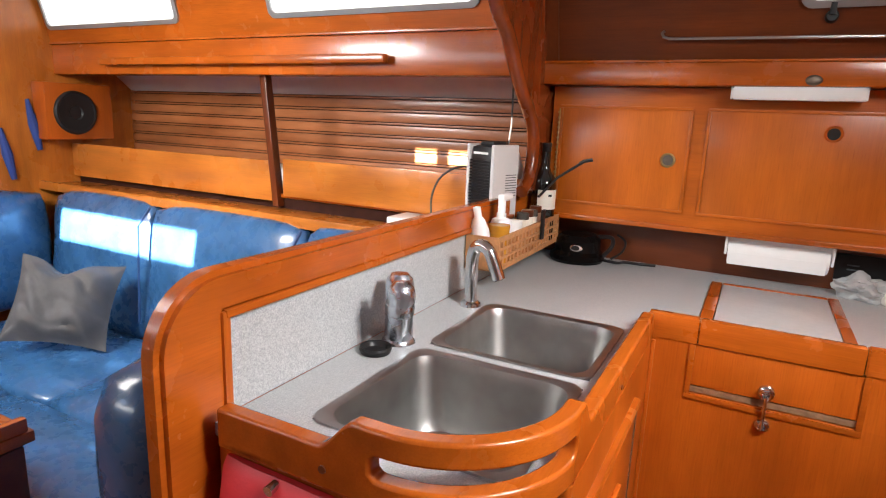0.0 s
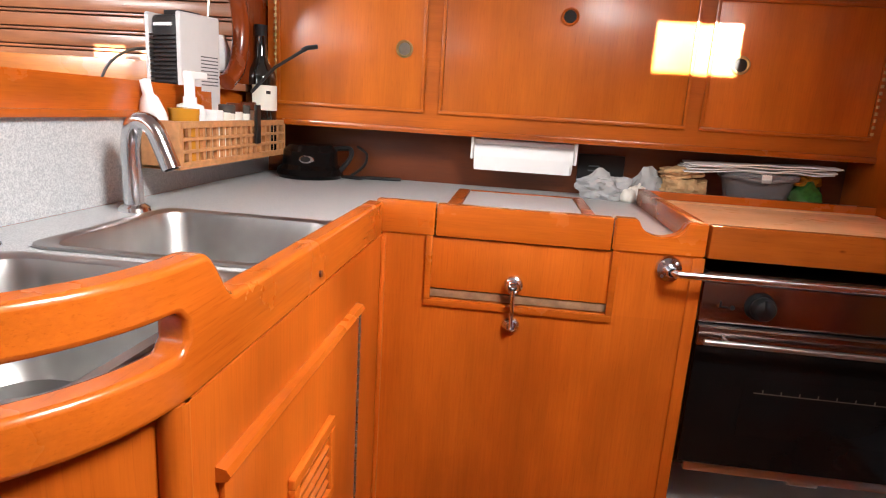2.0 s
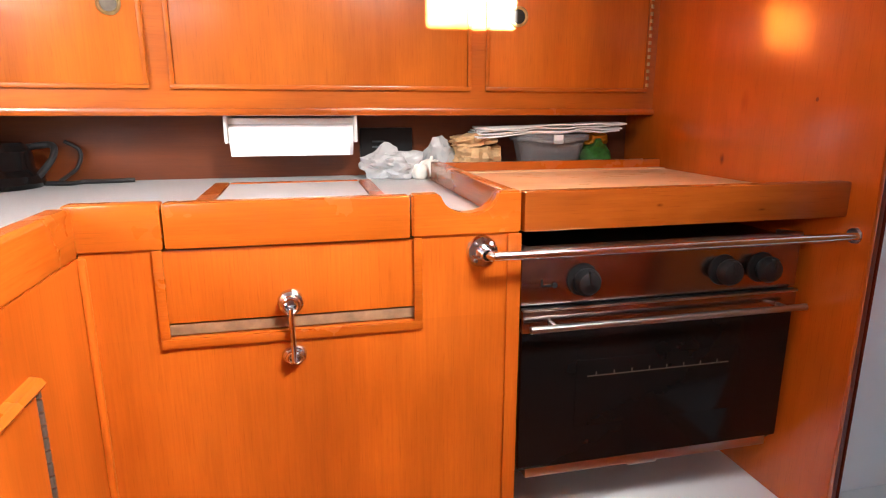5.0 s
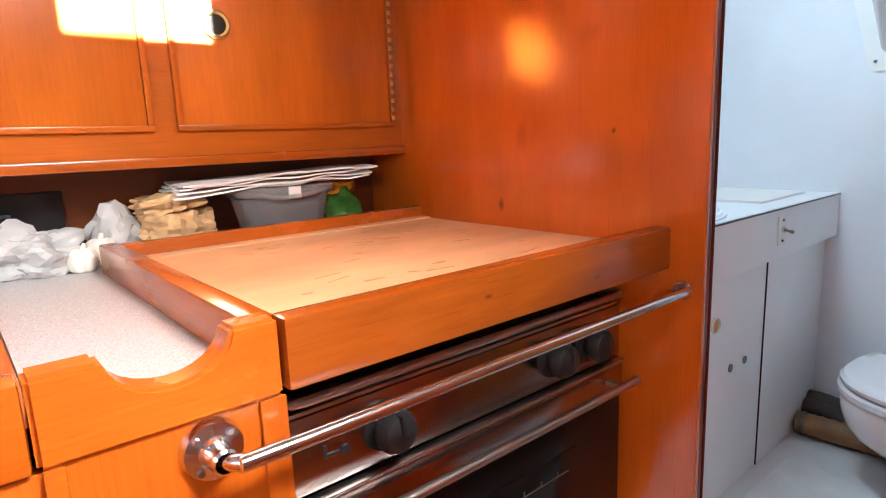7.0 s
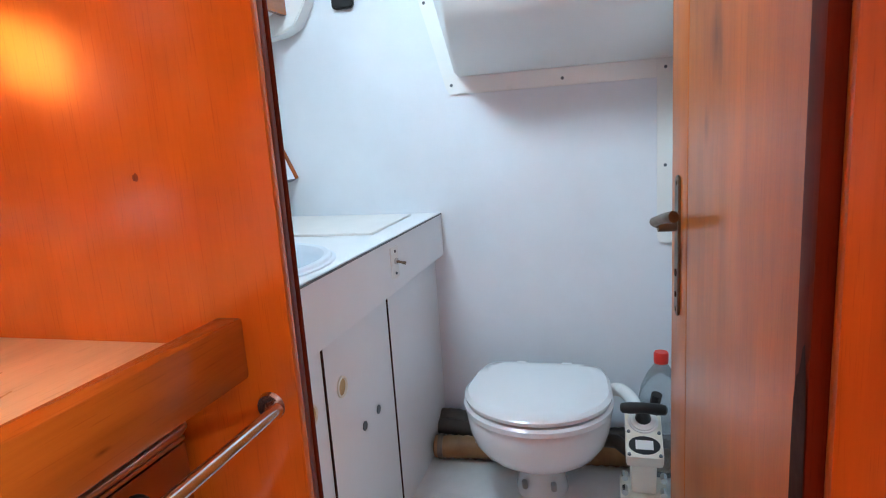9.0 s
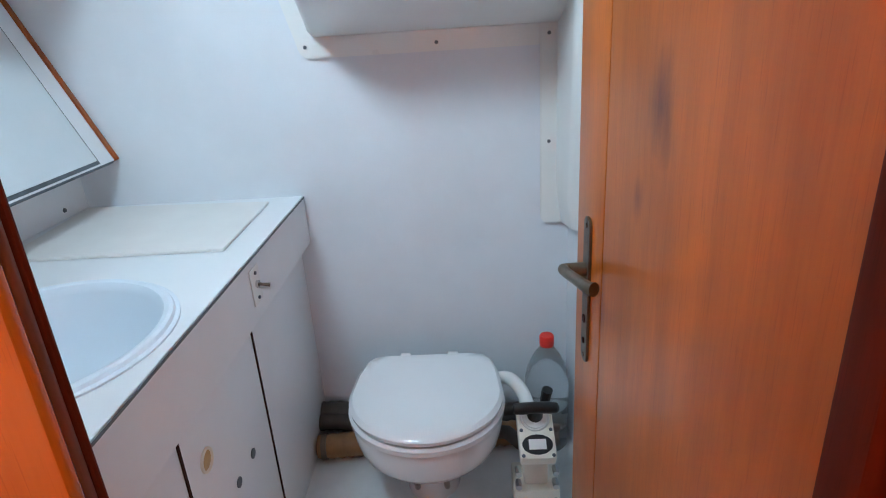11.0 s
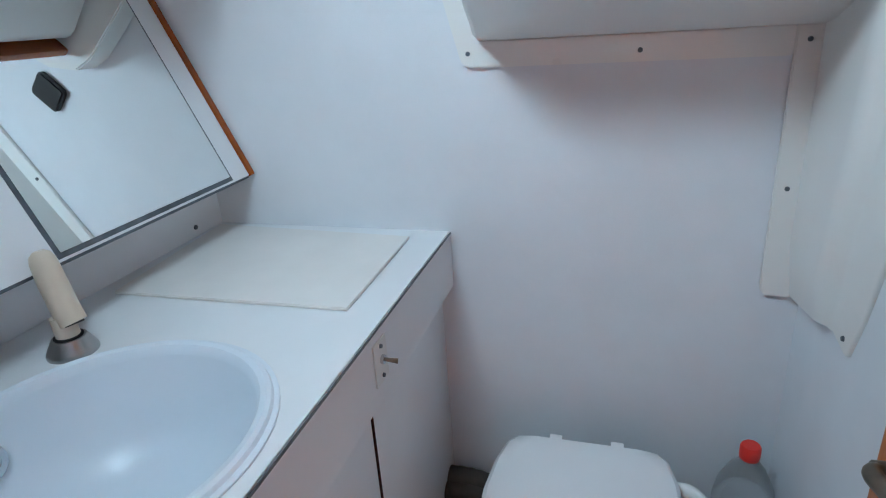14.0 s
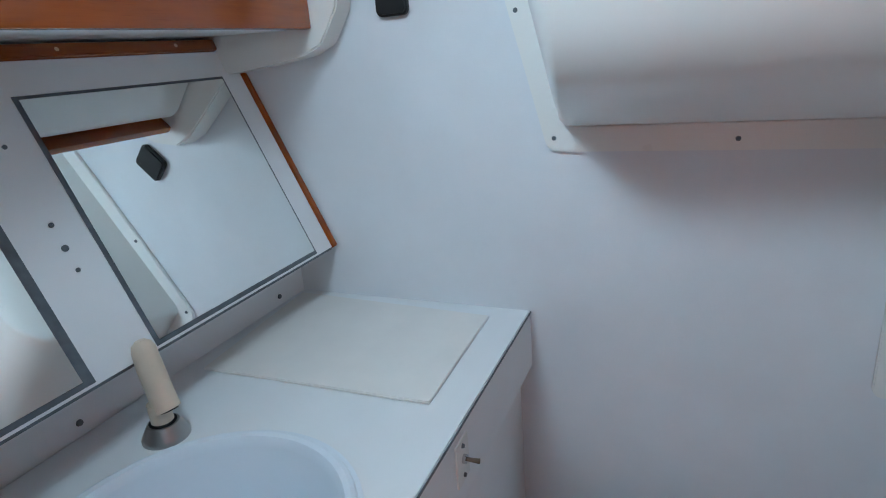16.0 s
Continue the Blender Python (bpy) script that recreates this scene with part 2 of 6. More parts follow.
GARLIC = paint("garlic_skin", (0.80, 0.77, 0.70), 0.6, 0.12, 40)
GREEN = paint("green_leafy_packet", (0.03, 0.13, 0.02), 0.4, 0.5, 60, 0.2, 80)
LABEL_CREAM = paint("cream_label", (0.80, 0.77, 0.68), 0.7, 0.04, 30)
AMBER = paint("amber_honey", (0.50, 0.22, 0.02), 0.2, 0.1, 20)
TAN = paint("tan_wood_weave", (0.50, 0.235, 0.095), 0.5, 0.2, 60)
# plain steel; its brown reflections are put into the base colour
STOVE_TRIM = metal("steel_with_brown_reflection", (0.34, 0.27, 0.25), 0.20)
ALUMINIUM = paint("grey_anodised_frame", (0.36, 0.37, 0.37), 0.4, 0.06, 20, metal=0.6)
LID = paint("pale_grey_laminate", (0.50, 0.51, 0.52), 0.4, 0.04, 60)
OFF_WHITE = paint("off_white_board", (0.80, 0.775, 0.75), 0.5, 0.03, 10)
BLUE_INK = paint("blue_cloth_strap", (0.02, 0.05, 0.22), 0.7, 0.1, 30)

m, n, l, b = material("mirror_glass")
b.inputs["Metallic"].default_value = 1.0
b.inputs["Roughness"].default_value = 0.015
b.inputs["Base Color"].default_value = (0.86, 0.90, 0.90, 1)
MIRROR = m


def clear(name, colour, rough=0.08, transmit=0.9):
    m, n, l, b = material(name)
    b.inputs["Base Color"].default_value = (*colour, 1)
    b.inputs["Roughness"].default_value = rough
    b.inputs["Transmission Weight"].default_value = transmit
    b.inputs["IOR"].default_value = 1.35
    return m


PET = clear("thin_clear_plastic", (0.86, 0.91, 0.95), 0.1, 0.8)
BAG = clear("crumpled_clear_bag", (0.90, 0.92, 0.92), 0.25, 0.55)
WINE_GLASS = paint("dark_bottle_glass", (0.006, 0.008, 0.007), 0.06, 0.1, 8, coat=0.7)

m, n, l, b = material("bright_window_pane")
b.inputs["Base Color"].default_value = (0.9, 0.92, 0.93, 1)
b.inputs["Roughness"].default_value = 0.35
b.inputs["Emission Color"].default_value = (1.0, 0.99, 0.97, 1)
b.inputs["Emission Strength"].default_value = 0.06
DAYLIGHT = m

# ---- building helpers ----


def thing(name, label="", category="", group="", kind="", at=(0, 0, 0)):
    ob = new(name)
    ob.empty_display_size = 0.05
    ob.location = at
    return tagged(ob, label, category, group, kind)


def mesh_object(name, bm, mat, smooth=None):
    me = bpy.data.meshes.new(name)
    bmesh.ops.recalc_face_normals(bm, faces=bm.faces)
    if smooth is not None:
        for f in bm.faces:
            f.smooth = True
        for e in bm.edges:
            if len(e.link_faces) == 2 and e.calc_face_angle(0) > radians(smooth):
                e.smooth = False
    bm.to_mesh(me)
    bm.free()
    me.materials.append(mat)
    return new(name, me)


def part(name, bm, mat, parent, label="", smooth=35):
    ob = mesh_object(name, bm, mat, smooth)
    ob.parent = parent
    ob.matrix_parent_inverse = Matrix.Translation(-parent.location) if parent.type == "EMPTY" else Matrix()
    if label:
        ob["label"] = label
    return ob


def solo(name, bm, mat, label="", category="", group="", kind="", smooth=35):
    return tagged(mesh_object(name, bm, mat, smooth), label, category, group, kind)


def box(x0, x1, y0, y1, z0, z1, bevel=0.0, bm=None, m=None, segments=2):
    own = bmesh.new()
    r = bmesh.ops.create_cube(own, size=1.0)
    for v in r["verts"]:
        v.co = Vector(((x0 + x1) / 2 + v.co.x * (x1 - x0), (y0 + y1) / 2 + v.co.y * (y1 - y0), (z0 + z1) / 2 + v.co.z * (z1 - z0)))
    if bevel:
        bmesh.ops.bevel(own, geom=own.edges[:], offset=bevel, segments=segments, affect="EDGES", profile=0.6)
    return joined(own, bm, m)


def joined(own, bm=None, m=None):
    if m is not None:
        bmesh.ops.transform(own, matrix=m, verts=own.verts)
    if bm is None:
        return own
    me = bpy.data.meshes.new("scrap")
    own.to_mesh(me)
    own.free()
    bm.from_mesh(me)
    bpy.data.meshes.remove(me)
    return bm


def cyl(p0, p1, r, seg=20, bm=None, r2=None, bevel=0.0):
    own = bmesh.new()
    p0, p1 = Vector(p0), Vector(p1)
    d = p1 - p0
    bmesh.ops.create_cone(own, cap_ends=True, segments=seg, radius1=r, radius2=r if r2 is None else r2, depth=d.length)
    if bevel:
        bmesh.ops.bevel(own, geom=[e for e in own.edges if abs(e.verts[0].co.z - e.verts[1].co.z) < 1e-6], offset=bevel, segments=2, affect="EDGES")
    q = d.to_track_quat("Z", "Y").to_matrix().to_4x4()
    bmesh.ops.transform(own, matrix=Matrix.Translation((p0 + p1) / 2) @ q, verts=own.verts)
    return joined(own, bm)


def tube(points, r, seg=12, bm=None, closed=False, radii=None):
    own = bmesh.new()
    pts = [Vector(p) for p in points]
    rings, up = [], None
    for i, p in enumerate(pts):
        a = pts[(i - 1) % len(pts)] if closed or i else p
        c = pts[(i + 1) % len(pts)] if closed or i < len(pts) - 1 else p
        t = (c - a).normalized()
        if up is None:
            up = Vector((0, 0, 1)) if abs(t.z) < 0.9 else Vector((1, 0, 0))
        side = t.cross(up).normalized()
        up = side.cross(t).normalized()
        rr = radii[i] if radii else r
        rings.append([own.verts.new(p + rr * (math.cos(k) * side + math.sin(k) * up)) for k in (2 * math.pi * j / seg for j in range(seg))])
    pairs = list(zip(rings, rings[1:])) + ([(rings[-1], rings[0])] if closed else [])
    for a, c in pairs:
        for j in range(seg):
            own.faces.new((a[j], a[(j + 1) % seg], c[(j + 1) % seg], c[j]))
    if not closed:
        own.faces.new(rings[0])
        own.faces.new(rings[-1][::-1])
    return joined(own, bm)


def lathe(profile, centre, seg=32, bm=None, m=None, sx=1.0, sy=1.0):
    own = bmesh.new()
    rings = []
    for r, z in profile:
        if r < 1e-5:
            rings.append([own.verts.new((0, 0, z))])
        else:
            rings.append([own.verts.new((sx * r * math.cos(2 * math.pi * j / seg), sy * r * math.sin(2 * math.pi * j / seg), z)) for j in range(seg)])
    for a, c in zip(rings, rings[1:]):
        for j in range(seg):
            k = (j + 1) % seg
            f = [a[j % len(a)], a[k % len(a)], c[k % len(c)], c[j % len(c)]]
            f = list(dict.fromkeys(f))
            if len(f) > 2:
                own.faces.new(f)
    mm = Matrix.Translation(centre)
    if m is not None:
        mm = mm @ m
    bmesh.ops.transform(own, matrix=mm, verts=own.verts)
    return joined(own, bm)


def prism(points, axis, a0, a1, bm=None, bevel=0.0):
    """A flat outline, given as pairs in the plane across the axis, pulled from a0 to a1."""
    own = bmesh.new()
    place = {"x": lambda p, a: (a, p[0], p[1]), "y": lambda p, a: (p[0], a, p[1]), "z": lambda p, a: (p[0], p[1], a)}[axis]
    lo = [own.verts.new(place(p, a0)) for p in points]
    hi = [own.verts.new(place(p, a1)) for p in points]
    own.faces.new(lo)
    own.faces.new(hi[::-1])
    for i in range(len(points)):
        j = (i + 1) % len(points)
        own.faces.new((lo[i], lo[j], hi[j], hi[i]))
    if bevel:
        bmesh.ops.recalc_face_normals(own, faces=own.faces)
        bmesh.ops.bevel(own, geom=[e for e in own.edges if e.calc_face_angle(0) > 0.5], offset=bevel, segments=2, affect="EDGES")
    return joined(own, bm)


def round_rect(cx, cy, w, h, r, n=6):
    pts = []
    for sx, sy, a0 in ((1, 1, 0), (-1, 1, 90), (-1, -1, 180), (1, -1, 270)):
        for i in range(n + 1):
            a = radians(a0 + 90 * i / n)
            pts.append((cx + sx * (w / 2 - r) + r * math.cos(a), cy + sy * (h / 2 - r) + r * math.sin(a)))
    return pts


def bridge(rings, bm=None, cap_last=True, cap_first=False):
    """Skin between closed rings with equal counts of points."""
    own = bmesh.new()
    vs = [[own.verts.new(p) for p in ring] for ring in rings]
    k = len(vs[0])
    for a, c in zip(vs, vs[1:]):
        for j in range(k):
            own.faces.new((a[j], a[(j + 1) % k], c[(j + 1) % k], c[j]))
    if cap_last:
        own.faces.new(vs[-1])
    if cap_first:
        own.faces.new(vs[0][::-1])
    return joined(own, bm)


def curve_through(pts, n=5):
    out = []
    for i in range(len(pts) - 1):
        p0, p1, p2, p3 = (Vector(pts[max(0, min(len(pts) - 1, k))]) for k in (i - 1, i, i + 1, i + 2))
        for j in range(n):
            t = j / n
            out.append(0.5 * (2 * p1 + (p2 - p0) * t + (2 * p0 - 5 * p1 + 4 * p2 - p3) * t * t + (3 * p1 - p0 - 3 * p2 + p3) * t ** 3))
    return out + [Vector(pts[-1])]


def screw(parent, p, normal, r=0.0055, mat=None):
    nn = Vector(normal)
    return part("screw", cyl(Vector(p), Vector(p) + nn * 0.003, r, 10, r2=r * 0.8), mat or STEEL, parent)

# ---- the setting ----
FACE_Y, SINK_X, BULK_X, WALL_X = 1.395, -0.165, 0.965, 2.085

floor = solo("floor", box(-3.05, BULK_X, -1.12, 2.3, -0.05, -0.006), BLOT_AND_SHADE, "varnished teak cabin sole of wide boards", "floor", kind="structure")
x = -3.03
while x < 0.95:
    w = min(0.42, 0.962 - x)
    part("floorboard", box(x, x + w - 0.004, -1.1, FACE_Y - 0.001, -0.006, 0.004, 0.002), TEAK_H, floor)
    x += 0.42
head_floor = solo("head_floor", box(0.99, 2.12, 0.86, 2.1, 0.17, 0.235, 0.004), FLOOR_WHITE, "white moulded floor of the toilet compartment", "floor", kind="structure")
part("door_sill", box(0.94, 0.99, 0.93, 1.35, 0.0, 0.30, 0.006), TEAK_Y, head_floor, "varnished wooden step at the doorway")

solo("wall_forward", box(-3.03, -3.0, -1.12, 2.3, 0, 2.0), GOLDEN_V, "varnished teak bulkhead of the saloon", "wall", kind="structure")
# unseen wall, made pale to bounce light and whiten the chrome's reflections
solo("wall_inboard", box(-3.03, 0.99, -1.14, -1.11, 0, 2.0), HEADLINER, "unseen pale side wall that closes the cabin", "wall", kind="structure")
solo("wall_hull", box(-3.03, 2.12, 2.22, 2.25, 0, 2.0), HEADLINER, "white hull side behind the furniture", "wall", kind="structure")

# bulkhead with the doorway to the toilet compartment
bulkhead = thing("wall_bulkhead", "glossy orange varnished veneer bulkhead with worn doorway edge", "wall", kind="structure")
part("veneer", box(BULK_X, 0.975, 1.343, 2.22, 0, 1.97, 0.0015), BULKHEAD, bulkhead)
part("veneer", box(BULK_X, 0.975, -1.11, 0.905, 0, 1.97), BULKHEAD, bulkhead)
part("veneer", box(BULK_X, 0.975, 0.905, 1.352, 1.86, 1.97), BULKHEAD, bulkhead)
part("lining", box(0.975, 0.985, 1.352, 2.22, 0, 1.97), WALL_WHITE, bulkhead)
part("lining", box(0.975, 0.985, -1.11, 0.905, 0, 1.97), WALL_WHITE, bulkhead)
part("lining", box(0.975, 0.985, 0.905, 1.352, 1.86, 1.97), WALL_WHITE, bulkhead)
part("edge_band", box(0.9752, 0.984, 1.3435, 1.3518, 0.30, 1.86, 0.001), MAHOGANY_V, bulkhead)
part("edge_trim", box(0.9855, 0.991, 1.342, 1.353, 0.30, 1.86, 0.003), JAMB, bulkhead, "dark red worn trim of the doorway")
part("door_jamb", box(0.966, 1.0, 0.906, 0.936, 0.30, 1.86, 0.004), JAMB, bulkhead, "dark worn jamb")
part("jamb_trim", box(0.95, 0.965, 0.86, 0.924, 0.0, 1.97, 0.005), TRIM_RED, bulkhead)

solo("head_wall_aft", box(WALL_X, 2.12, 0.86, 2.22, 0, 1.97), WALL_WHITE, "white textured wall behind the toilet", "wall", kind="structure")
solo("head_wall_side", box(0.985, 2.12, 0.86, 0.888, 0, 1.97), WALL_WHITE, "white textured side wall of the toilet compartment", "wall", kind="structure")

# unseen saloon and galley ceiling, openings cut to place sun patches; head ceiling
HATCH = (0.392, 0.594, 0.40, 0.674)
# added openings, fitted so the sun lands on the cushions and slats
SKY2 = (-2.72, -1.86, -1.10, -0.74)
SUN_SLOTS = ((-1.234, -1.137, 0.405, 0.545), (-1.082, -0.983, 0.405, 0.545), (-0.745, -0.705, 0.40, 0.56))
OPEN = (HATCH, SKY2, *SUN_SLOTS)
ys = sorted({-1.12, 2.3, *(h[k] for h in OPEN for k in (2, 3))})
xs = sorted({-3.03, 0.985, *(h[k] for h in OPEN for k in (0, 1))})
bm = bmesh.new()
for x0, x1 in zip(xs, xs[1:]):
    for y0, y1 in zip(ys, ys[1:]):
        cx, cy = (x0 + x1) / 2, (y0 + y1) / 2
        if any(h[0] < cx < h[1] and h[2] < cy < h[3] for h in OPEN):
            continue
        box(x0, x1, y0, y1, 1.97, 1.98, bm=bm)
solo("ceiling", bm, HEADLINER, "white vinyl headliner with a deck hatch and added sun openings", "ceiling", kind="structure", smooth=None)
solo("head_ceiling", box(0.985, 2.12, 0.86, 2.25, 1.93, 1.95), GRP, "white moulded deckhead of the toilet compartment", "ceiling", kind="structure")

# ---- galley: sink cabinet ----


def corner_path(inset=0.0, y_end=FACE_Y, n=14, x_end=-0.66):
    """Plan line round the curved counter corner, from the divider to the galley front."""
    r = 0.2 - inset
    pts = [(x_end, 0.55 + inset), (-0.52, 0.55 + inset)]
    for i in range(n + 1):
        a = radians(-90 + 90 * i / n)
        pts.append((-0.365 + r * math.cos(a), 0.75 + r * math.sin(a)))
    pts.append((SINK_X - inset, y_end))
    return pts


def wall_along(path, inner, z0, z1):
    pts = list(path) + list(reversed(inner))
    return prism(pts, "z", z0, z1)


sink_cabinet = thing("sink_cabinet", "varnished teak sink cabinet with rounded corner and louvred door", "cabinet")
part("carcass", wall_along(corner_path(0.018)[0:-1] + [(SINK_X - 0.018, 0.735)], corner_path(0.032)[0:-1] + [(SINK_X - 0.032, 0.735)], 0.0, 0.886), TEAK_V, sink_cabinet)
part("front_panel", box(SINK_X - 0.022, SINK_X, 0.732, FACE_Y + 0.01, 0.0, 0.886), TEAK_V, sink_cabinet)
part("corner_bead", cyl((SINK_X - 0.012, 0.732, 0.0), (SINK_X - 0.012, 0.732, 0.886), 0.013, 12), TEAK_V, sink_cabinet)
door = part("door", box(SINK_X, SINK_X + 0.006, 0.775, 1.222, 0.10, 0.795, 0.002), TEAK_V, sink_cabinet)
part("top_moulding", prism([(SINK_X, 0.792), (SINK_X + 0.011, 0.794), (SINK_X + 0.014, 0.799), (SINK_X + 0.010, 0.805), (SINK_X, 0.807)], "y", 0.770, 1.228), TEAK_Y, door)
vent = part("vent_frame", bmesh.new(), TEAK_V, door)
bm = bmesh.new()
for y0, y1, z0, z1 in ((0.918, 1.071, 0.682, 0.697), (0.918, 1.071, 0.576, 0.591), (0.918, 0.935, 0.591, 0.682), (1.054, 1.071, 0.591, 0.682)):
    box(SINK_X + 0.006, SINK_X + 0.016, y0, y1, z0, z1, 0.003, bm)
bm.to_mesh(vent.data)
bm.free()
# dark backing painted as the shade between the louvres
part("vent_back", box(SINK_X + 0.006, SINK_X + 0.0068, 0.935, 1.054, 0.591, 0.682), BLOT_AND_SHADE, vent)
for i in range(5):
    z = 0.598 + i * 0.018
    part("louvre", prism([(SINK_X + 0.0068, z - 0.001), (SINK_X + 0.0125, z), (SINK_X + 0.013, z + 0.006), (SINK_X + 0.0068, z + 0.0095)], "y", 0.935, 1.054), TEAK_Y, vent)
hinge = part("piano_hinge", box(SINK_X + 0.0005, SINK_X + 0.0015, 1.2225, 1.2345, 0.143, 0.80), BRONZE, sink_cabinet, "long tarnished brass hinge")
for i in range(46):
    z = 0.145 + i * 0.0142
    part("knuckle", cyl((SINK_X + 0.004, 1.2285, z), (SINK_X + 0.004, 1.2285, z + 0.0115), 0.0038, 8), BRONZE, hinge)
part("finger_hole", lathe([(0.011, 0.0), (0.02, 0.0), (0.021, 0.005), (0.017, 0.009), (0.012, 0.006), (0.011, 0)], (SINK_X + 0.004, 0.863, 0.466), 24, m=pose(0, 0, 0, 0, 90, 0)), TEAK_V, door)
part("finger_hole_inside", cyl((SINK_X + 0.003, 0.863, 0.466), (SINK_X + 0.007, 0.863, 0.466), 0.0115, 20), GAP_SHADE, door)
part("plug", cyl((SINK_X - 0.002, 1.041, 0.905), (SINK_X + 0.003, 1.041, 0.905), 0.0045, 10), MAHOGANY, sink_cabinet)

# the fiddle rail with its handhold round the corner
fiddle_pts = []
for p in corner_path(0.0, FACE_Y, 26, -0.645):
    fiddle_pts.append(Vector((*p, 0)))


def along(path, step):
    out = [path[0]]
    for a, c in zip(path, path[1:]):
        k = max(1, int((c - a).length / step))
        out += [a.lerp(c, (i + 1) / k) for i in range(k)]
    return out


line = along(fiddle_pts, 0.006)
dist = [0.0]
for a, c in zip(line, line[1:]):
    dist.append(dist[-1] + (c - a).length)
total = dist[-1]
corner_s = next(d for d, p in zip(dist, line) if p.y >= 0.75 and p.x > -0.2)
RAISE0, RAISE1 = corner_s - 0.375, corner_s + 0.045


def smooth_step(a, c, v):
    u = max(0.0, min(1.0, (v - a) / (c - a)))
    return u * u * (3 - 2 * u)


def band(bm, thickness=0.028):
    rows = []
    slot0, slot1 = RAISE0 + 0.045, RAISE1 - 0.055
    for s, p in zip(dist, line):
        up = min(smooth_step(RAISE0 - 0.035, RAISE0 + 0.025, s), 1 - smooth_step(RAISE1 - 0.03, RAISE1 + 0.02, s))
        top = 0.948 + 0.046 * up
        if slot0 < s < slot1:
            e = min(s - slot0, slot1 - s) / 0.016
            h = 0.0165 * (1 if e >= 1 else math.sqrt(max(0.0, 1 - (1 - e) ** 2)))
        else:
            h = 0.0
        rows.append((p, (0.885, 0.941 - h, 0.941 + h, top), slot0 < s < slot1))
    n = len(rows)
    grid = []
    for side in (0, 1):
        out = []
        for i, (p, zs, _) in enumerate(rows):
            a, c = rows[max(0, i - 1)][0], rows[min(n - 1, i + 1)][0]
            t = (c - a).normalized()
            q = p + Vector((-t.y, t.x, 0)) * (thickness * side)
            out.append([bm.verts.new((q.x, q.y, z)) for z in zs])
        grid.append(out)
    f, g = grid
    for i in range(n - 1):
        hole = rows[i][2] and rows[i + 1][2]
        for k in range(3):
            if k == 1 and hole:
                continue
            bm.faces.new((f[i][k], f[i + 1][k], f[i + 1][k + 1], f[i][k + 1]))
            bm.faces.new((g[i][k], g[i][k + 1], g[i + 1][k + 1], g[i + 1][k]))
        bm.faces.new((f[i][3], f[i + 1][3], g[i + 1][3], g[i][3]))
        bm.faces.new((f[i][0], g[i][0], g[i + 1][0], f[i + 1][0]))
        if hole != (i > 0 and rows[i - 1][2] and rows[i][2]):
            bm.faces.new((f[i][1], f[i][2], g[i][2], g[i][1]))
        if hole:
            bm.faces.new((f[i][1], f[i + 1][1], g[i + 1][1], g[i][1]))
            bm.faces.new((f[i][2], g[i][2], g[i + 1][2], f[i + 1][2]))
    for i in (0, n - 1):
        for k in range(3):
            bm.faces.new((f[i][k], f[i][k + 1], g[i][k + 1], g[i][k]))
    bmesh.ops.remove_doubles(bm, verts=bm.verts, dist=0.0004)
    bmesh.ops.recalc_face_normals(bm, faces=bm.faces)
    return bm


fiddle_rail = thing("fiddle_rail", "curved varnished teak fiddle rail with cut-out handhold", "rail")
fiddle = part("handhold_rail", band(bmesh.new()), TEAK_Y, fiddle_rail, smooth=50)
part("screw_plug", cyl((-0.45, 0.5535, 0.915), (-0.45, 0.548, 0.915), 0.006, 12), MAHOGANY, fiddle_rail)
bev = fiddle.modifiers.new("round", "BEVEL")
bev.width, bev.segments, bev.limit_method, bev.angle_limit = 0.009, 3, "ANGLE", radians(50)

# ---- divider between the galley and the saloon ----
divider = thing("galley_divider", "varnished teak divider with grey laminate splashback", "divider")
DX = -0.68
post = [(0.607, 0.0), (0.607, 1.07), (2.0, 1.062), (2.0, 1.132), (0.63, 1.138)]
for i in range(13):
    a = radians(90 + 90 * i / 12)
    post.append((0.60 + 0.115 * math.cos(a), 1.023 + 0.115 * math.sin(a)))
post.append((0.485, 0.0))
part("frame", prism(post, "x", DX - 0.040, DX + 0.004, bevel=0.010), TEAK_Y, divider)
part("frame_bead", box(DX, DX + 0.012, 0.60, 2.0, 1.064, 1.078, 0.004), TEAK_Y, divider)
part("frame_bead", box(DX, DX + 0.010, 0.594, 0.609, 0.906, 1.075, 0.004), TEAK_V, divider)
part("splashback", box(DX - 0.02, DX - 0.002, 0.607, 2.1, 0.905, 1.066), LAMINATE, divider, "speckled grey laminate panel")
part("back_panel", box(DX - 0.038, DX - 0.021, 0.607, 2.1, 0.0, 1.064), TEAK_V, divider)

# ---- countertop ----
counter = thing("countertop", "speckled grey laminate galley countertop", "countertop")
CZ0, CZ = 0.884, 0.905
corner = [(-0.68, 0.66), (-0.68, 0.575)] + corner_path(0.024)[0:-1] + [(SINK_X - 0.024, 0.78), (-0.222, 0.78), (-0.222, 0.66)]
part("top", prism(corner, "z", CZ0, CZ), LAMINATE, counter)
for x0, x1, y0, y1 in ((-0.68, -0.56, 0.66, 2.1), (-0.222, SINK_X - 0.024, 0.78, 1.422), (-0.56, -0.222, 0.995, 1.035), (-0.56, -0.222, 1.355, 2.1), (-0.222, -0.080, 1.422, 2.1), (-0.080, 0.254, 1.958, 2.1), (0.254, 0.40, 1.418, 2.1)):
    part("top", box(x0, x1, y0, y1, CZ0, CZ), LAMINATE, counter)


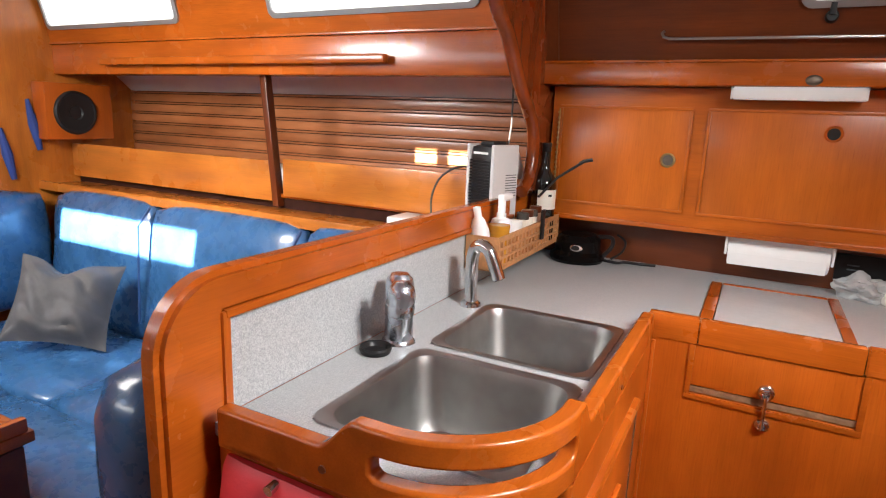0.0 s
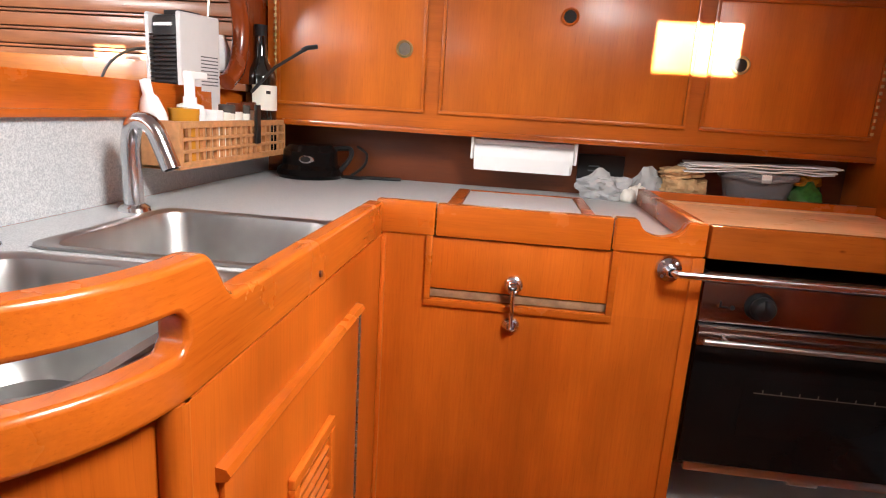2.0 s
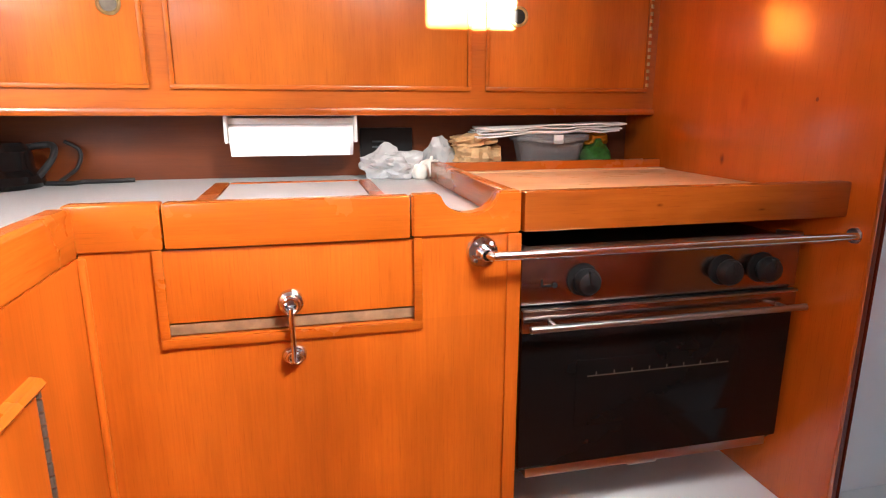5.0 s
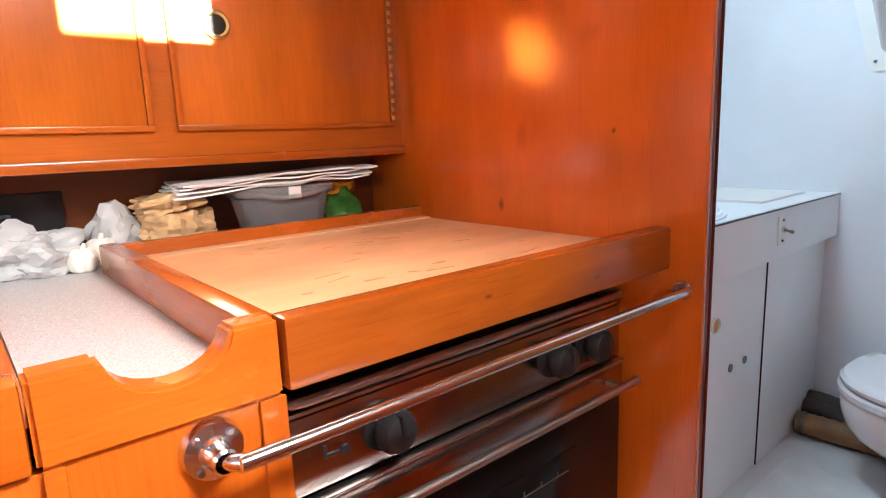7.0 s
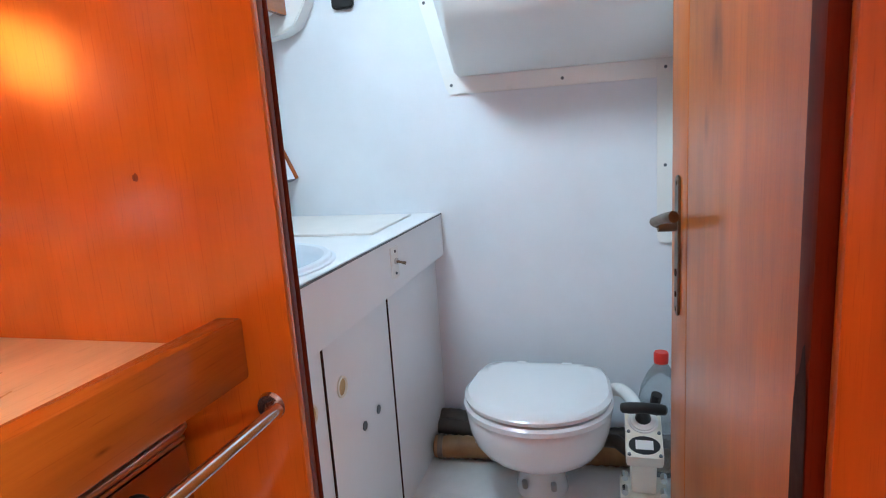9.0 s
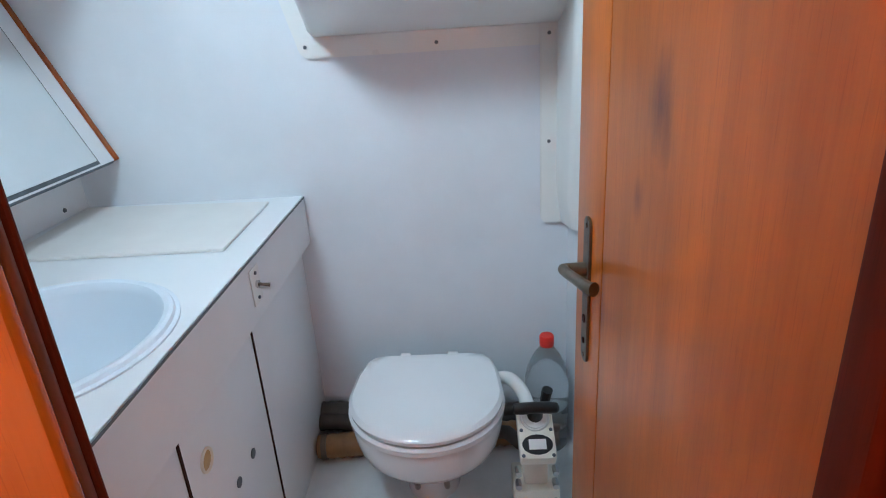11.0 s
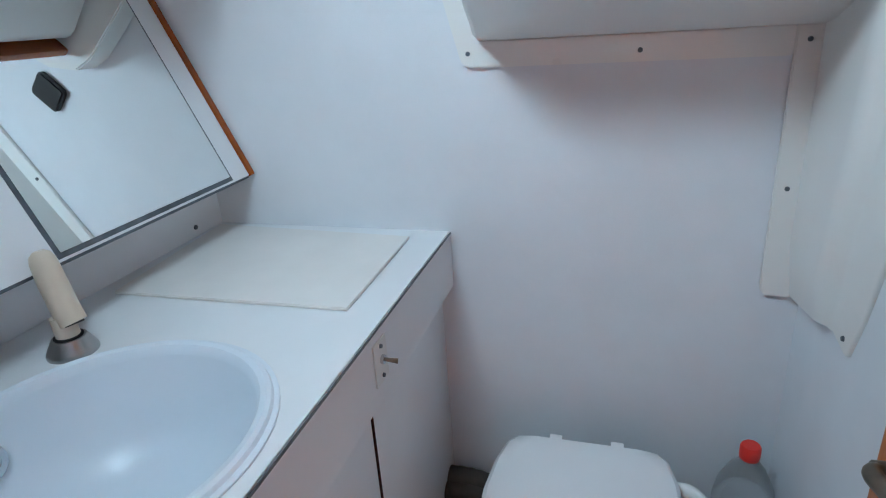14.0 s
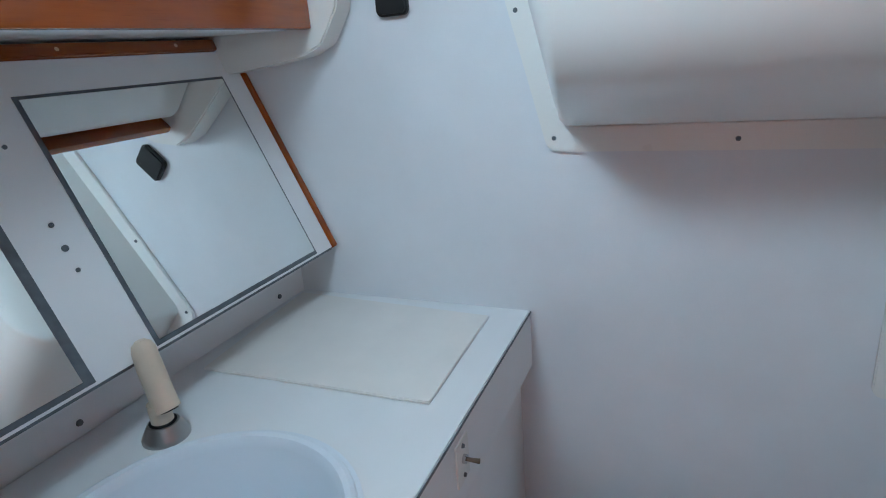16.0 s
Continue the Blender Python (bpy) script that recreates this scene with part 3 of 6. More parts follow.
def sink(y0, y1):
    ob = thing("sink", "brushed stainless steel sink bowl set in the countertop", "sink", "galley sinks", at=(-0.392, (y0 + y1) / 2, CZ))
    w, h, cx, cy = 0.345, y1 - y0, -0.392, (y0 + y1) / 2
    rings = []
    for dw, z, r in ((0.0, CZ + 0.001, 0.03), (0.001, CZ + 0.0045, 0.03), (0.022, CZ + 0.005, 0.036), (0.034, CZ + 0.001, 0.045), (0.044, CZ - 0.02, 0.05), (0.056, CZ - 0.12, 0.055), (0.075, CZ - 0.145, 0.06), (0.12, CZ - 0.152, 0.06)):
        rings.append([(px, py, z) for px, py in round_rect(cx, cy, w - dw, h - dw, r, 7)])
    part("bowl", bridge(rings), SINK_STEEL, ob)
    part("drain", lathe([(0.0, 0.0015), (0.02, 0.002), (0.028, 0.005), (0.034, 0.004), (0.035, 0.0)], (cx, cy, CZ - 0.1525), 28), CHROME, ob)
    part("overflow", cyl((cx + w / 2 - 0.034, cy, CZ - 0.045), (cx + w / 2 - 0.028, cy, CZ - 0.045), 0.009, 16), CHROME, ob)
    return ob


sink(0.652, 1.002)
sink(1.03, 1.362)

# ---- galley front under the icebox ----
galley = thing("icebox_cabinet", "varnished teak cabinet front with top-hinged icebox flap", "cabinet")
part("panel", box(SINK_X, 0.403, FACE_Y, FACE_Y + 0.018, 0.0, 0.774), TEAK_V, galley)
part("panel", box(SINK_X, -0.075, FACE_Y, FACE_Y + 0.018, 0.774, 0.892), TEAK_V, galley)
part("panel", box(0.254, 0.403, FACE_Y, FACE_Y + 0.018, 0.774, 0.892), TEAK_V, galley)
part("corner_post", box(SINK_X, SINK_X + 0.009, FACE_Y - 0.009, FACE_Y, 0.0, 0.886, 0.003), TEAK_V, galley)
part("end_panel", box(0.385, 0.403, FACE_Y + 0.018, 2.1, 0.0, 0.886), TEAK_V, galley)
part("edge_lipping", box(0.385, 0.406, FACE_Y - 0.004, FACE_Y, 0.335, 0.892, 0.002), TEAK_V, galley)
flap = part("flap", box(-0.072, 0.251, FACE_Y + 0.001, FACE_Y + 0.016, 0.793, 0.890, 0.002), TEAK_V, galley)
part("recess_ledge", box(-0.073, 0.252, FACE_Y + 0.004, FACE_Y + 0.03, 0.776, 0.791, 0.001), DUSTY, galley, "dark dusty ledge under the flap")
# dark sheet behind the flap, painted as the shade of its gap
part("gap", box(-0.075, 0.254, FACE_Y + 0.02, FACE_Y + 0.03, 0.774, 0.892), GAP_SHADE, galley)
bm = bmesh.new()
box(-0.082, 0.261, FACE_Y - 0.005, FACE_Y, 0.760, 0.773, 0.002, bm)
box(-0.082, -0.070, FACE_Y - 0.005, FACE_Y, 0.773, 0.892, 0.002, bm)
box(0.249, 0.261, FACE_Y - 0.005, FACE_Y, 0.773, 0.892, 0.002, bm)
part("moulding", bm, TEAK_H, galley)
latch = thing("cabin_hook", "polished chrome hook latch on the icebox flap", "latch", at=(0.082, FACE_Y, 0.80))
part("rosette", lathe([(0.0, 0.010), (0.010, 0.010), (0.016, 0.006), (0.018, 0.0)], (0.082, FACE_Y + 0.001, 0.812), 20, m=pose(0, 0, 0, 90, 0, 0)), CHROME, latch)
part("rosette", lathe([(0.0, 0.010), (0.009, 0.010), (0.015, 0.006), (0.017, 0.0)], (0.083, FACE_Y, 0.737), 20, m=pose(0, 0, 0, 90, 0, 0), sy=0.75), CHROME, latch)
part("eye", tube([(0.082 + 0.010 * math.cos(a), FACE_Y - 0.014, 0.812 + 0.010 * math.sin(a)) for a in (2 * math.pi * i / 14 for i in range(14))], 0.0035, 8, closed=True), CHROME, latch)
part("hook", tube([(0.082, FACE_Y - 0.014, 0.806), (0.082, FACE_Y - 0.016, 0.79), (0.083, FACE_Y - 0.013, 0.765), (0.083, FACE_Y - 0.013, 0.745), (0.083, FACE_Y - 0.018, 0.734), (0.083, FACE_Y - 0.010, 0.730)], 0.0038, 10), CHROME, latch)
part("eye", tube([(0.083 + 0.009 * math.cos(a), FACE_Y - 0.011 , 0.737 + 0.007 * math.sin(a)) for a in (2 * math.pi * i / 14 for i in range(14))], 0.003, 8, closed=True), CHROME, latch)

# fiddle pieces along the front, icebox lid
front_fiddle = thing("front_fiddle", "varnished teak fiddle along the galley counter", "rail")
part("rail", box(SINK_X - 0.012, -0.068, FACE_Y - 0.004, FACE_Y + 0.024, 0.892, 0.951, 0.004), TEAK_H, front_fiddle)
notch = [(0.247, 0.892), (0.247, 0.951), (0.287, 0.951)]
for i in range(1, 12):
    a = radians(180 + 180 * i / 12)
    notch.append((0.328 + 0.039 * math.cos(a), 0.950 + 0.027 * math.sin(a)))
notch += [(0.369, 0.953), (0.404, 0.953), (0.404, 0.892)]
part("scooped_rail", prism(notch, "y", FACE_Y - 0.004, FACE_Y + 0.024, bevel=0.003), TEAK_H, front_fiddle)
lid = part("lid", box(-0.046, 0.224, FACE_Y + 0.026, 1.938, CZ0 + 0.005, CZ + 0.004, 0.0015), LID, galley, "pale grey laminate icebox lid with teak edge strips")
part("front_rail", box(-0.066, 0.245, FACE_Y - 0.005, FACE_Y + 0.024, 0.892, 0.950, 0.004), TEAK_H, lid)
part("edge_strip", box(-0.078, -0.048, FACE_Y + 0.026, 1.955, CZ0 + 0.005, CZ + 0.006, 0.002), TEAK_Y, lid)
part("edge_strip", box(0.226, 0.252, FACE_Y + 0.026, 1.955, CZ0 + 0.005, CZ + 0.006, 0.002), TEAK_Y, lid)
part("edge_strip", box(-0.046, 0.224, 1.940, 1.955, CZ0 + 0.005, CZ + 0.006, 0.002), TEAK_Y, lid)
part("well", box(-0.079, 0.253, FACE_Y + 0.025, 1.957, CZ0 - 0.01, CZ0 + 0.002), GAP_SHADE, lid)

# ---- stove bay ----
bay = thing("stove_recess", "stove recess with white shelf and vent panel below", "cabinet")
part("lower_panel", box(0.403, BULK_X, FACE_Y, FACE_Y + 0.018, 0.0, 0.318), TEAK_V, bay)
part("shelf", box(0.404, BULK_X, FACE_Y + 0.004, 2.08, 0.318, 0.336), WHITE, bay, "white laminate shelf under the stove")
part("lip", box(0.393, BULK_X, FACE_Y - 0.014, FACE_Y + 0.004, 0.309, 0.333, 0.005), TEAK_H, bay)
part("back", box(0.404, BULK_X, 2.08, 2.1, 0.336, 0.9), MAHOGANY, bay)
part("vent_board", box(0.433, 0.718, FACE_Y - 0.004, FACE_Y, 0.154, 0.287), PLY, bay, "bare plywood vent board")
bm = bmesh.new()
for x0, x1, z0, z1 in ((0.425, 0.727, 0.285, 0.296), (0.425, 0.727, 0.145, 0.156), (0.425, 0.436, 0.156, 0.285), (0.716, 0.727, 0.156, 0.285)):
    box(x0, x1, FACE_Y - 0.010, FACE_Y, z0, z1, 0.003, bm)
part("vent_frame", bm, TEAK_H, bay)
for cx in (0.502, 0.641):
    v = thing("air_vent", "round black plastic louvred air outlet", "vent", "air outlets under the stove", at=(cx, FACE_Y, 0.222))
    yv = FACE_Y - 0.004
    part("housing", prism(round_rect(cx, 0.222, 0.110, 0.10, 0.020), "y", yv - 0.008, yv, bevel=0.003), BLACK, v)
    part("ring", tube([(cx + 0.047 * math.cos(a), yv - 0.009, 0.222 + 0.041 * math.sin(a)) for a in (2 * math.pi * i / 28 for i in range(28))], 0.004, 8, closed=True), BLACK, v)
    for i in range(6):
        o = -0.032 + i * 0.0128
        h = 0.04 * math.sqrt(max(0.05, 1 - (o / 0.041) ** 2))
        part("blade", box(-h, h, -0.004, 0.003, -0.0022, 0.0022, 0.0008, m=Matrix.Translation((cx - o * 0.55, yv - 0.010, 0.222 - o * 0.83)) @ pose(0, 0, 0, 30, 33, 0)), VENT_GREY, v)
    part("bar", box(-0.042, 0.042, -0.003, 0.003, -0.004, 0.004, 0.001, m=Matrix.Translation((cx, yv - 0.013, 0.222)) @ pose(0, 0, 0, 0, -40, 0)), BLACK, v)
    for sx in (-1, 1):
        for sz in (-1, 1):
            screw(v, (cx + sx * 0.047, yv - 0.008, 0.222 + sz * 0.042), (0, -1, 0), 0.004)

stove = thing("gimballed_stove", "built-in steel galley stove with black glass oven door", "stove")
SY = 1.452
part("body", box(0.43, 0.945, SY + 0.012, 1.93, 0.455, 0.838, 0.006), BLACK, stove)
part("hob", box(0.436, 0.94, SY + 0.03, 1.92, 0.838, 0.846, 0.003), BLACK_GLOSS, stove, "black enamel hob under the cover board")
part("pan_rail", tube([(0.436, SY + 0.05, 0.848), (0.436, SY - 0.002, 0.853), (0.446, SY - 0.006, 0.854), (0.93, SY - 0.006, 0.854), (0.94, SY - 0.002, 0.853), (0.94, SY + 0.05, 0.848)], 0.005, 10), STEEL, stove, "steel rail round the hob")
part("top_edge", box(0.43, 0.945, SY + 0.001, SY + 0.014, 0.8375, 0.842, 0.0015), STEEL, stove)
part("control_panel", box(0.43, 0.945, SY, SY + 0.014, 0.760, 0.837, 0.004), STOVE_TRIM, stove, "steel control panel with brown reflections put into its colour")
oven = part("oven_door", box(0.432, 0.943, SY - 0.004, SY + 0.012, 0.470, 0.744, 0.006), BLACK_GLOSS, stove, "black glass oven door")
part("window_frame", box(0.53, 0.84, SY - 0.0050, SY - 0.004, 0.54, 0.66, 0.0004), BLACK_GLOSS, oven)
part("rack_bar", box(0.55, 0.82, SY - 0.0058, SY - 0.0050, 0.630, 0.6318), BRONZE, oven)
for i in range(8):
    part("rack_bar", box(0.565 + i * 0.033, 0.567 + i * 0.033, SY - 0.0056, SY - 0.0050, 0.632, 0.638), BRONZE, oven)
part("door_trim", box(0.432, 0.943, SY - 0.007, SY + 0.008, 0.716, 0.752, 0.002), STOVE_TRIM, oven)
part("trim_edge", box(0.432, 0.943, SY - 0.010, SY + 0.004, 0.7525, 0.7565, 0.0015), STEEL, oven)
part("door_handle", tube([(0.436, SY - 0.033, 0.732), (0.94, SY - 0.033, 0.732)], 0.0058, 12), STEEL, oven, "round steel oven handle")
for hx in (0.475, 0.90):
    part("handle_bracket", box(hx, hx + 0.007, SY - 0.032, SY - 0.006, 0.7285, 0.7355, 0.002), STEEL, oven)
part("drip_tray", box(0.45, 0.93, SY + 0.006, SY + 0.05, 0.447, 0.466, 0.002), STEEL, stove)
part("foot_bracket", box(0.66, 0.72, SY + 0.03, SY + 0.06, 0.425, 0.448, 0.003), STEEL, stove)
for kx in (0.533, 0.792, 0.868):
    knob = part("knob", lathe([(0.0, 0.034), (0.010, 0.0335), (0.018, 0.030), (0.0225, 0.022), (0.022, 0.014), (0.017, 0.007), (0.014, 0.004), (0.026, 0.003), (0.027, 0.0)], (kx, SY, 0.799), 28, m=pose(0, 0, 0, 90, 0, 0)), BLACK, stove)
    part("pointer", box(kx - 0.0035, kx + 0.0035, SY - 0.036, SY - 0.024, 0.799, 0.820, 0.002), BLACK, knob)
part("igniter_mark", box(0.463, 0.480, SY - 0.0015, SY, 0.790, 0.793), BLACK, stove)
part("igniter_mark", box(0.463, 0.466, SY - 0.0015, SY, 0.793, 0.803), BLACK, stove)
part("igniter_mark", cyl((0.486, SY, 0.792), (0.486, SY - 0.003, 0.792), 0.0045, 12), BLACK, stove)
part("side_leg", box(0.425, 0.437, SY + 0.02, SY + 0.05, 0.455, 0.85, 0.002), STEEL, stove)

rail = thing("crash_bar", "polished steel safety bar in front of the stove", "rail")
BARY = FACE_Y - 0.036
part("bar", tube(curve_through([(0.348, FACE_Y - 0.006, 0.868), (0.349, FACE_Y - 0.024, 0.868), (0.358, FACE_Y - 0.034, 0.868), (0.376, BARY, 0.868), (0.60, BARY, 0.868), (0.925, BARY, 0.868), (0.95, BARY + 0.003, 0.867), (BULK_X, BARY + 0.012, 0.866)], 6), 0.0062, 14), CHROME, rail)
part("flange", lathe([(0.0, 0.014), (0.010, 0.013), (0.012, 0.008), (0.021, 0.006), (0.0235, 0.0)], (0.348, FACE_Y, 0.868), 24, m=pose(0, 0, 0, 90, 0, 0)), CHROME, rail)
part("collar", lathe([(0.0075, 0.018), (0.0095, 0.016), (0.0105, 0.0)], (0.348, FACE_Y - 0.010, 0.868), 18, m=pose(0, 0, 0, 90, 0, 0)), CHROME, rail)
part("end_flange", lathe([(0.0, 0.004), (0.012, 0.004), (0.014, 0.0)], (BULK_X, BARY + 0.012, 0.866), 18, m=pose(0, 0, 0, 0, -90, 0)), CHROME, rail)
for a in range(4):
    screw(rail, (0.348 + 0.0165 * math.cos(a * 1.57 + 0.8), FACE_Y - 0.0065, 0.868 + 0.0165 * math.sin(a * 1.57 + 0.8)), (0, -1, 0), 0.003)

board = thing("stove_cover_board", "pale worn plywood stove cover board framed in teak", "board")
part("front_rail", box(0.408, BULK_X, FACE_Y - 0.006, FACE_Y + 0.020, 0.893, 0.951, 0.004), TEAK_RED, board)
part("side_rail", box(0.390, 0.414, FACE_Y + 0.021, 1.945, 0.905, 0.948, 0.003), TEAK_Y, board)
part("back_rail", box(0.414, BULK_X, 1.926, 1.945, 0.91, 0.946, 0.003), TEAK_H, board)
part("panel", box(0.414, BULK_X - 0.001, FACE_Y + 0.020, 1.926, 0.905, 0.924), PALE_WOOD, board)
part("inner_step", box(0.414, 0.45, FACE_Y + 0.020, 1.926, 0.924, 0.9262, 0.0008), PALE_WOOD, board)
part("inner_step", box(0.45, BULK_X - 0.001, 1.90, 1.926, 0.924, 0.9262, 0.0008), PALE_WOOD, board)

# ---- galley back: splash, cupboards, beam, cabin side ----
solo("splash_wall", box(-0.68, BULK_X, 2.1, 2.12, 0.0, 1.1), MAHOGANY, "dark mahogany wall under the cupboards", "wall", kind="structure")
CUP_Y = 1.98
cupboard = thing("wall_cupboard", "row of varnished teak cupboards with three doors", "cupboard")
bm = bmesh.new()
X0, X1 = -0.63, BULK_X
for x0, x1, z0, z1 in ((X0, X1, 1.052, 1.108), (X0, X1, 1.424, 1.485), (X0, -0.597, 1.108, 1.424), (-0.198, -0.145, 1.108, 1.424), (0.487, 0.533, 1.108, 1.424), (0.937, X1, 1.108, 1.424)):
    box(x0, x1, CUP_Y, CUP_Y + 0.02, z0, z1, 0.0, bm)
part("face_frame", bm, CUP_H, cupboard)
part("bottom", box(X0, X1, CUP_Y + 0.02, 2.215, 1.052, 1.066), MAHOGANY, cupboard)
part("top", box(X0, X1, CUP_Y + 0.02, 2.215, 1.47, 1.485), GRP, cupboard)
part("bottom_lip", box(X0, X1, CUP_Y - 0.010, CUP_Y, 1.050, 1.066, 0.004), TEAK_H, cupboard)
part("inside", box(X0 + 0.01, X1 - 0.01, CUP_Y + 0.022, CUP_Y + 0.03, 1.07, 1.468), GAP_SHADE, cupboard)
for x0, x1, hx, hz, hinge in ((-0.597, -0.198, -0.25, 1.267, -0.604), (-0.145, 0.487, 0.173, 1.366, None), (0.533, 0.937, 0.603, 1.270, 0.942)):
    d = part("door", box(x0 + 0.003, x1 - 0.003, CUP_Y - 0.004, CUP_Y + 0.016, 1.111, 1.421, 0.002), CUP_V, cupboard)
    bm = bmesh.new()
    for a0, a1, c0, c1 in ((x0 - 0.006, x1 + 0.006, 1.418, 1.427), (x0 - 0.006, x1 + 0.006, 1.105, 1.114), (x0 - 0.006, x0 + 0.003, 1.114, 1.418), (x1 - 0.003, x1 + 0.006, 1.114, 1.418)):
        box(a0, a1, CUP_Y - 0.008, CUP_Y - 0.004, c0, c1, 0.0015, bm)
    part("moulding", bm, CUP_H, d)
    ring = part("finger_ring", lathe([(0.016, 0.0), (0.0225, 0.0), (0.023, 0.004), (0.019, 0.007), (0.016, 0.004), (0.016, 0.0)], (hx, CUP_Y - 0.004, hz), 28, m=pose(0, 0, 0, 90, 0, 0)), BRASS if hinge else TEAK_V, d)
    part("hole", cyl((hx, CUP_Y - 0.0055, hz), (hx, CUP_Y - 0.003, hz), 0.0163, 24), GAP_SHADE if hinge is None or hinge > 0 else BRONZE, d)
    if hinge:
        leaf = part("piano_hinge", box(hinge - 0.004, hinge + 0.001, CUP_Y - 0.0045, CUP_Y - 0.0005, 1.116, 1.416), BRASS, cupboard, "long tarnished brass hinge")
        for i in range(18):
            part("knuckle", cyl((hinge - 0.002, CUP_Y - 0.006, 1.118 + i * 0.0165), (hinge - 0.002, CUP_Y - 0.006, 1.126 + i * 0.0165), 0.005, 8), BRASS, leaf)

beam = thing("deck_beam", "long varnished teak beam above the cupboards", "beam", kind="structure")
part("beam", box(-0.655, BULK_X, 1.892, 2.0, 1.487, 1.553, 0.006), TEAK_H, beam)
part("bead", box(-0.655, BULK_X, 1.885, 1.90, 1.550, 1.558, 0.003), TEAK_H, beam)
cabin_side = thing("cabin_side", "dark red mahogany cabin side with a framed window", "wall", kind="structure")
A, B = Vector((1.905, 1.555)), Vector((1.79, 1.98))
part("panel", prism([(A.x, A.y), (A.x + 0.02, A.y), (B.x + 0.02, B.y), (B.x, B.y)], "x", -0.655, BULK_X), MAHOGANY, cabin_side)
part("upright_trim", prism([(A.x - 0.004, A.y), (A.x, A.y), (B.x, B.y), (B.x - 0.004, B.y)], "x", -0.655, -0.60), MAHOGANY_V, cabin_side)
lean = math.degrees(math.atan2(A.x - B.x, B.y - A.y))


def window(name, x0, x1, z0, z1, at, label, frame_mat):
    w = thing(name, label, "window", kind="structure")
    cx, cz = (x0 + x1) / 2, (z0 + z1) / 2
    mm = Matrix.Translation((cx, at, cz)) @ pose(0, 0, 0, lean, 0, 0)
    outer = round_rect(0, 0, x1 - x0, z1 - z0, 0.03)
    inner = round_rect(0, 0, x1 - x0 - 0.036, z1 - z0 - 0.036, 0.022)
    rings = [[(p[0], d, p[1]) for p in pts] for pts, d in ((outer, 0.004), (outer, -0.008), (inner, -0.010), (inner, 0.004))]
    bm = bridge(rings, cap_last=False)
    bmesh.ops.transform(bm, matrix=mm, verts=bm.verts)
    part("window_frame", bm, frame_mat, w)
    bm = prism(inner, "y", -0.002, 0.002)
    bmesh.ops.transform(bm, matrix=mm, verts=bm.verts)
    part("pane", bm, DAYLIGHT, w)
    return w


def side_y(z):
    return A.x + (B.x - A.x) * (z - A.y) / (B.y - A.y)


window("window_1", 0.04, 0.60, 1.675, 1.90, side_y(1.79) - 0.004, "bright cabin window in a grey metal frame", ALUMINIUM)
wl = thing("window_latch", "black plastic window latch knob", "latch", at=(0.115, 1.87, 1.655))
part("knob", lathe([(0, 0.02), (0.012, 0.02), (0.015, 0.014), (0.016, 0.0)], (0.115, side_y(1.655) - 0.001, 1.658), 20, m=pose(0, 0, 0, 90, 0, 0)), BLACK, wl)
part("arm", box(0.108, 0.122, side_y(1.675) - 0.02, side_y(1.675), 1.66, 1.69, 0.003), BLACK, wl)
rod = thing("curtain_rod", "thin steel curtain rod on the cabin side", "rod")
part("rod", tube([(-0.29, side_y(1.625), 1.635), (-0.292, side_y(1.62) - 0.02, 1.628), (-0.286, side_y(1.62) - 0.026, 1.617), (-0.27, side_y(1.615) - 0.026, 1.612), (0.93, side_y(1.6) - 0.026, 1.600)], 0.004, 10), STEEL, rod)
tl = thing("strip_light", "white plastic strip light under the beam", "lamp")
part("diffuser", prism([(1.905, 1.452), (1.965, 1.452), (1.972, 1.486), (1.898, 1.486)], "x", -0.092, 0.225, bevel=0.004), GRP, tl)
part("end_cap", box(-0.095, -0.092, 1.902, 1.970, 1.453, 1.487, 0.001), GRP, tl)
part("end_cap", box(0.225, 0.228, 1.902, 1.970, 1.453, 1.487, 0.001), GRP, tl)
bt = thing("push_switch", "small brass push switch on the beam", "switch", at=(0.1, 1.892, 1.505))
part("rosette", lathe([(0, 0.006), (0.012, 0.006), (0.018, 0.003), (0.02, 0.0)], (0.10, 1.892, 1.503), 22, m=pose(0, 0, 0, 90, 0, 0), sy=0.7), BRONZE, bt)

# wing bulkhead with its swept edge
edge = [(1.40, 1.97), (1.43, 1.83), (1.50, 1.669), (1.59, 1.60), (1.67, 1.51), (1.735, 1.45), (1.80, 1.40), (1.845, 1.35), (1.862, 1.29), (1.855, 1.23), (1.83, 1.18), (1.78, 1.149)]


sweep = curve_through(edge)
wing = thing("wing_bulkhead", "varnished mahogany half bulkhead with swept rounded edge", "bulkhead", kind="structure")
part("panel", prism([tuple(p) for p in sweep] + [(2.21, 1.149), (2.21, 1.97)], "x", -0.663, -0.640), WING_RED, wing)
bm = bmesh.new()
tube([(-0.6515, p.x, p.y) for p in sweep], 0.021, 12, bm)
part("edge_moulding", bm, WING_RED, wing)

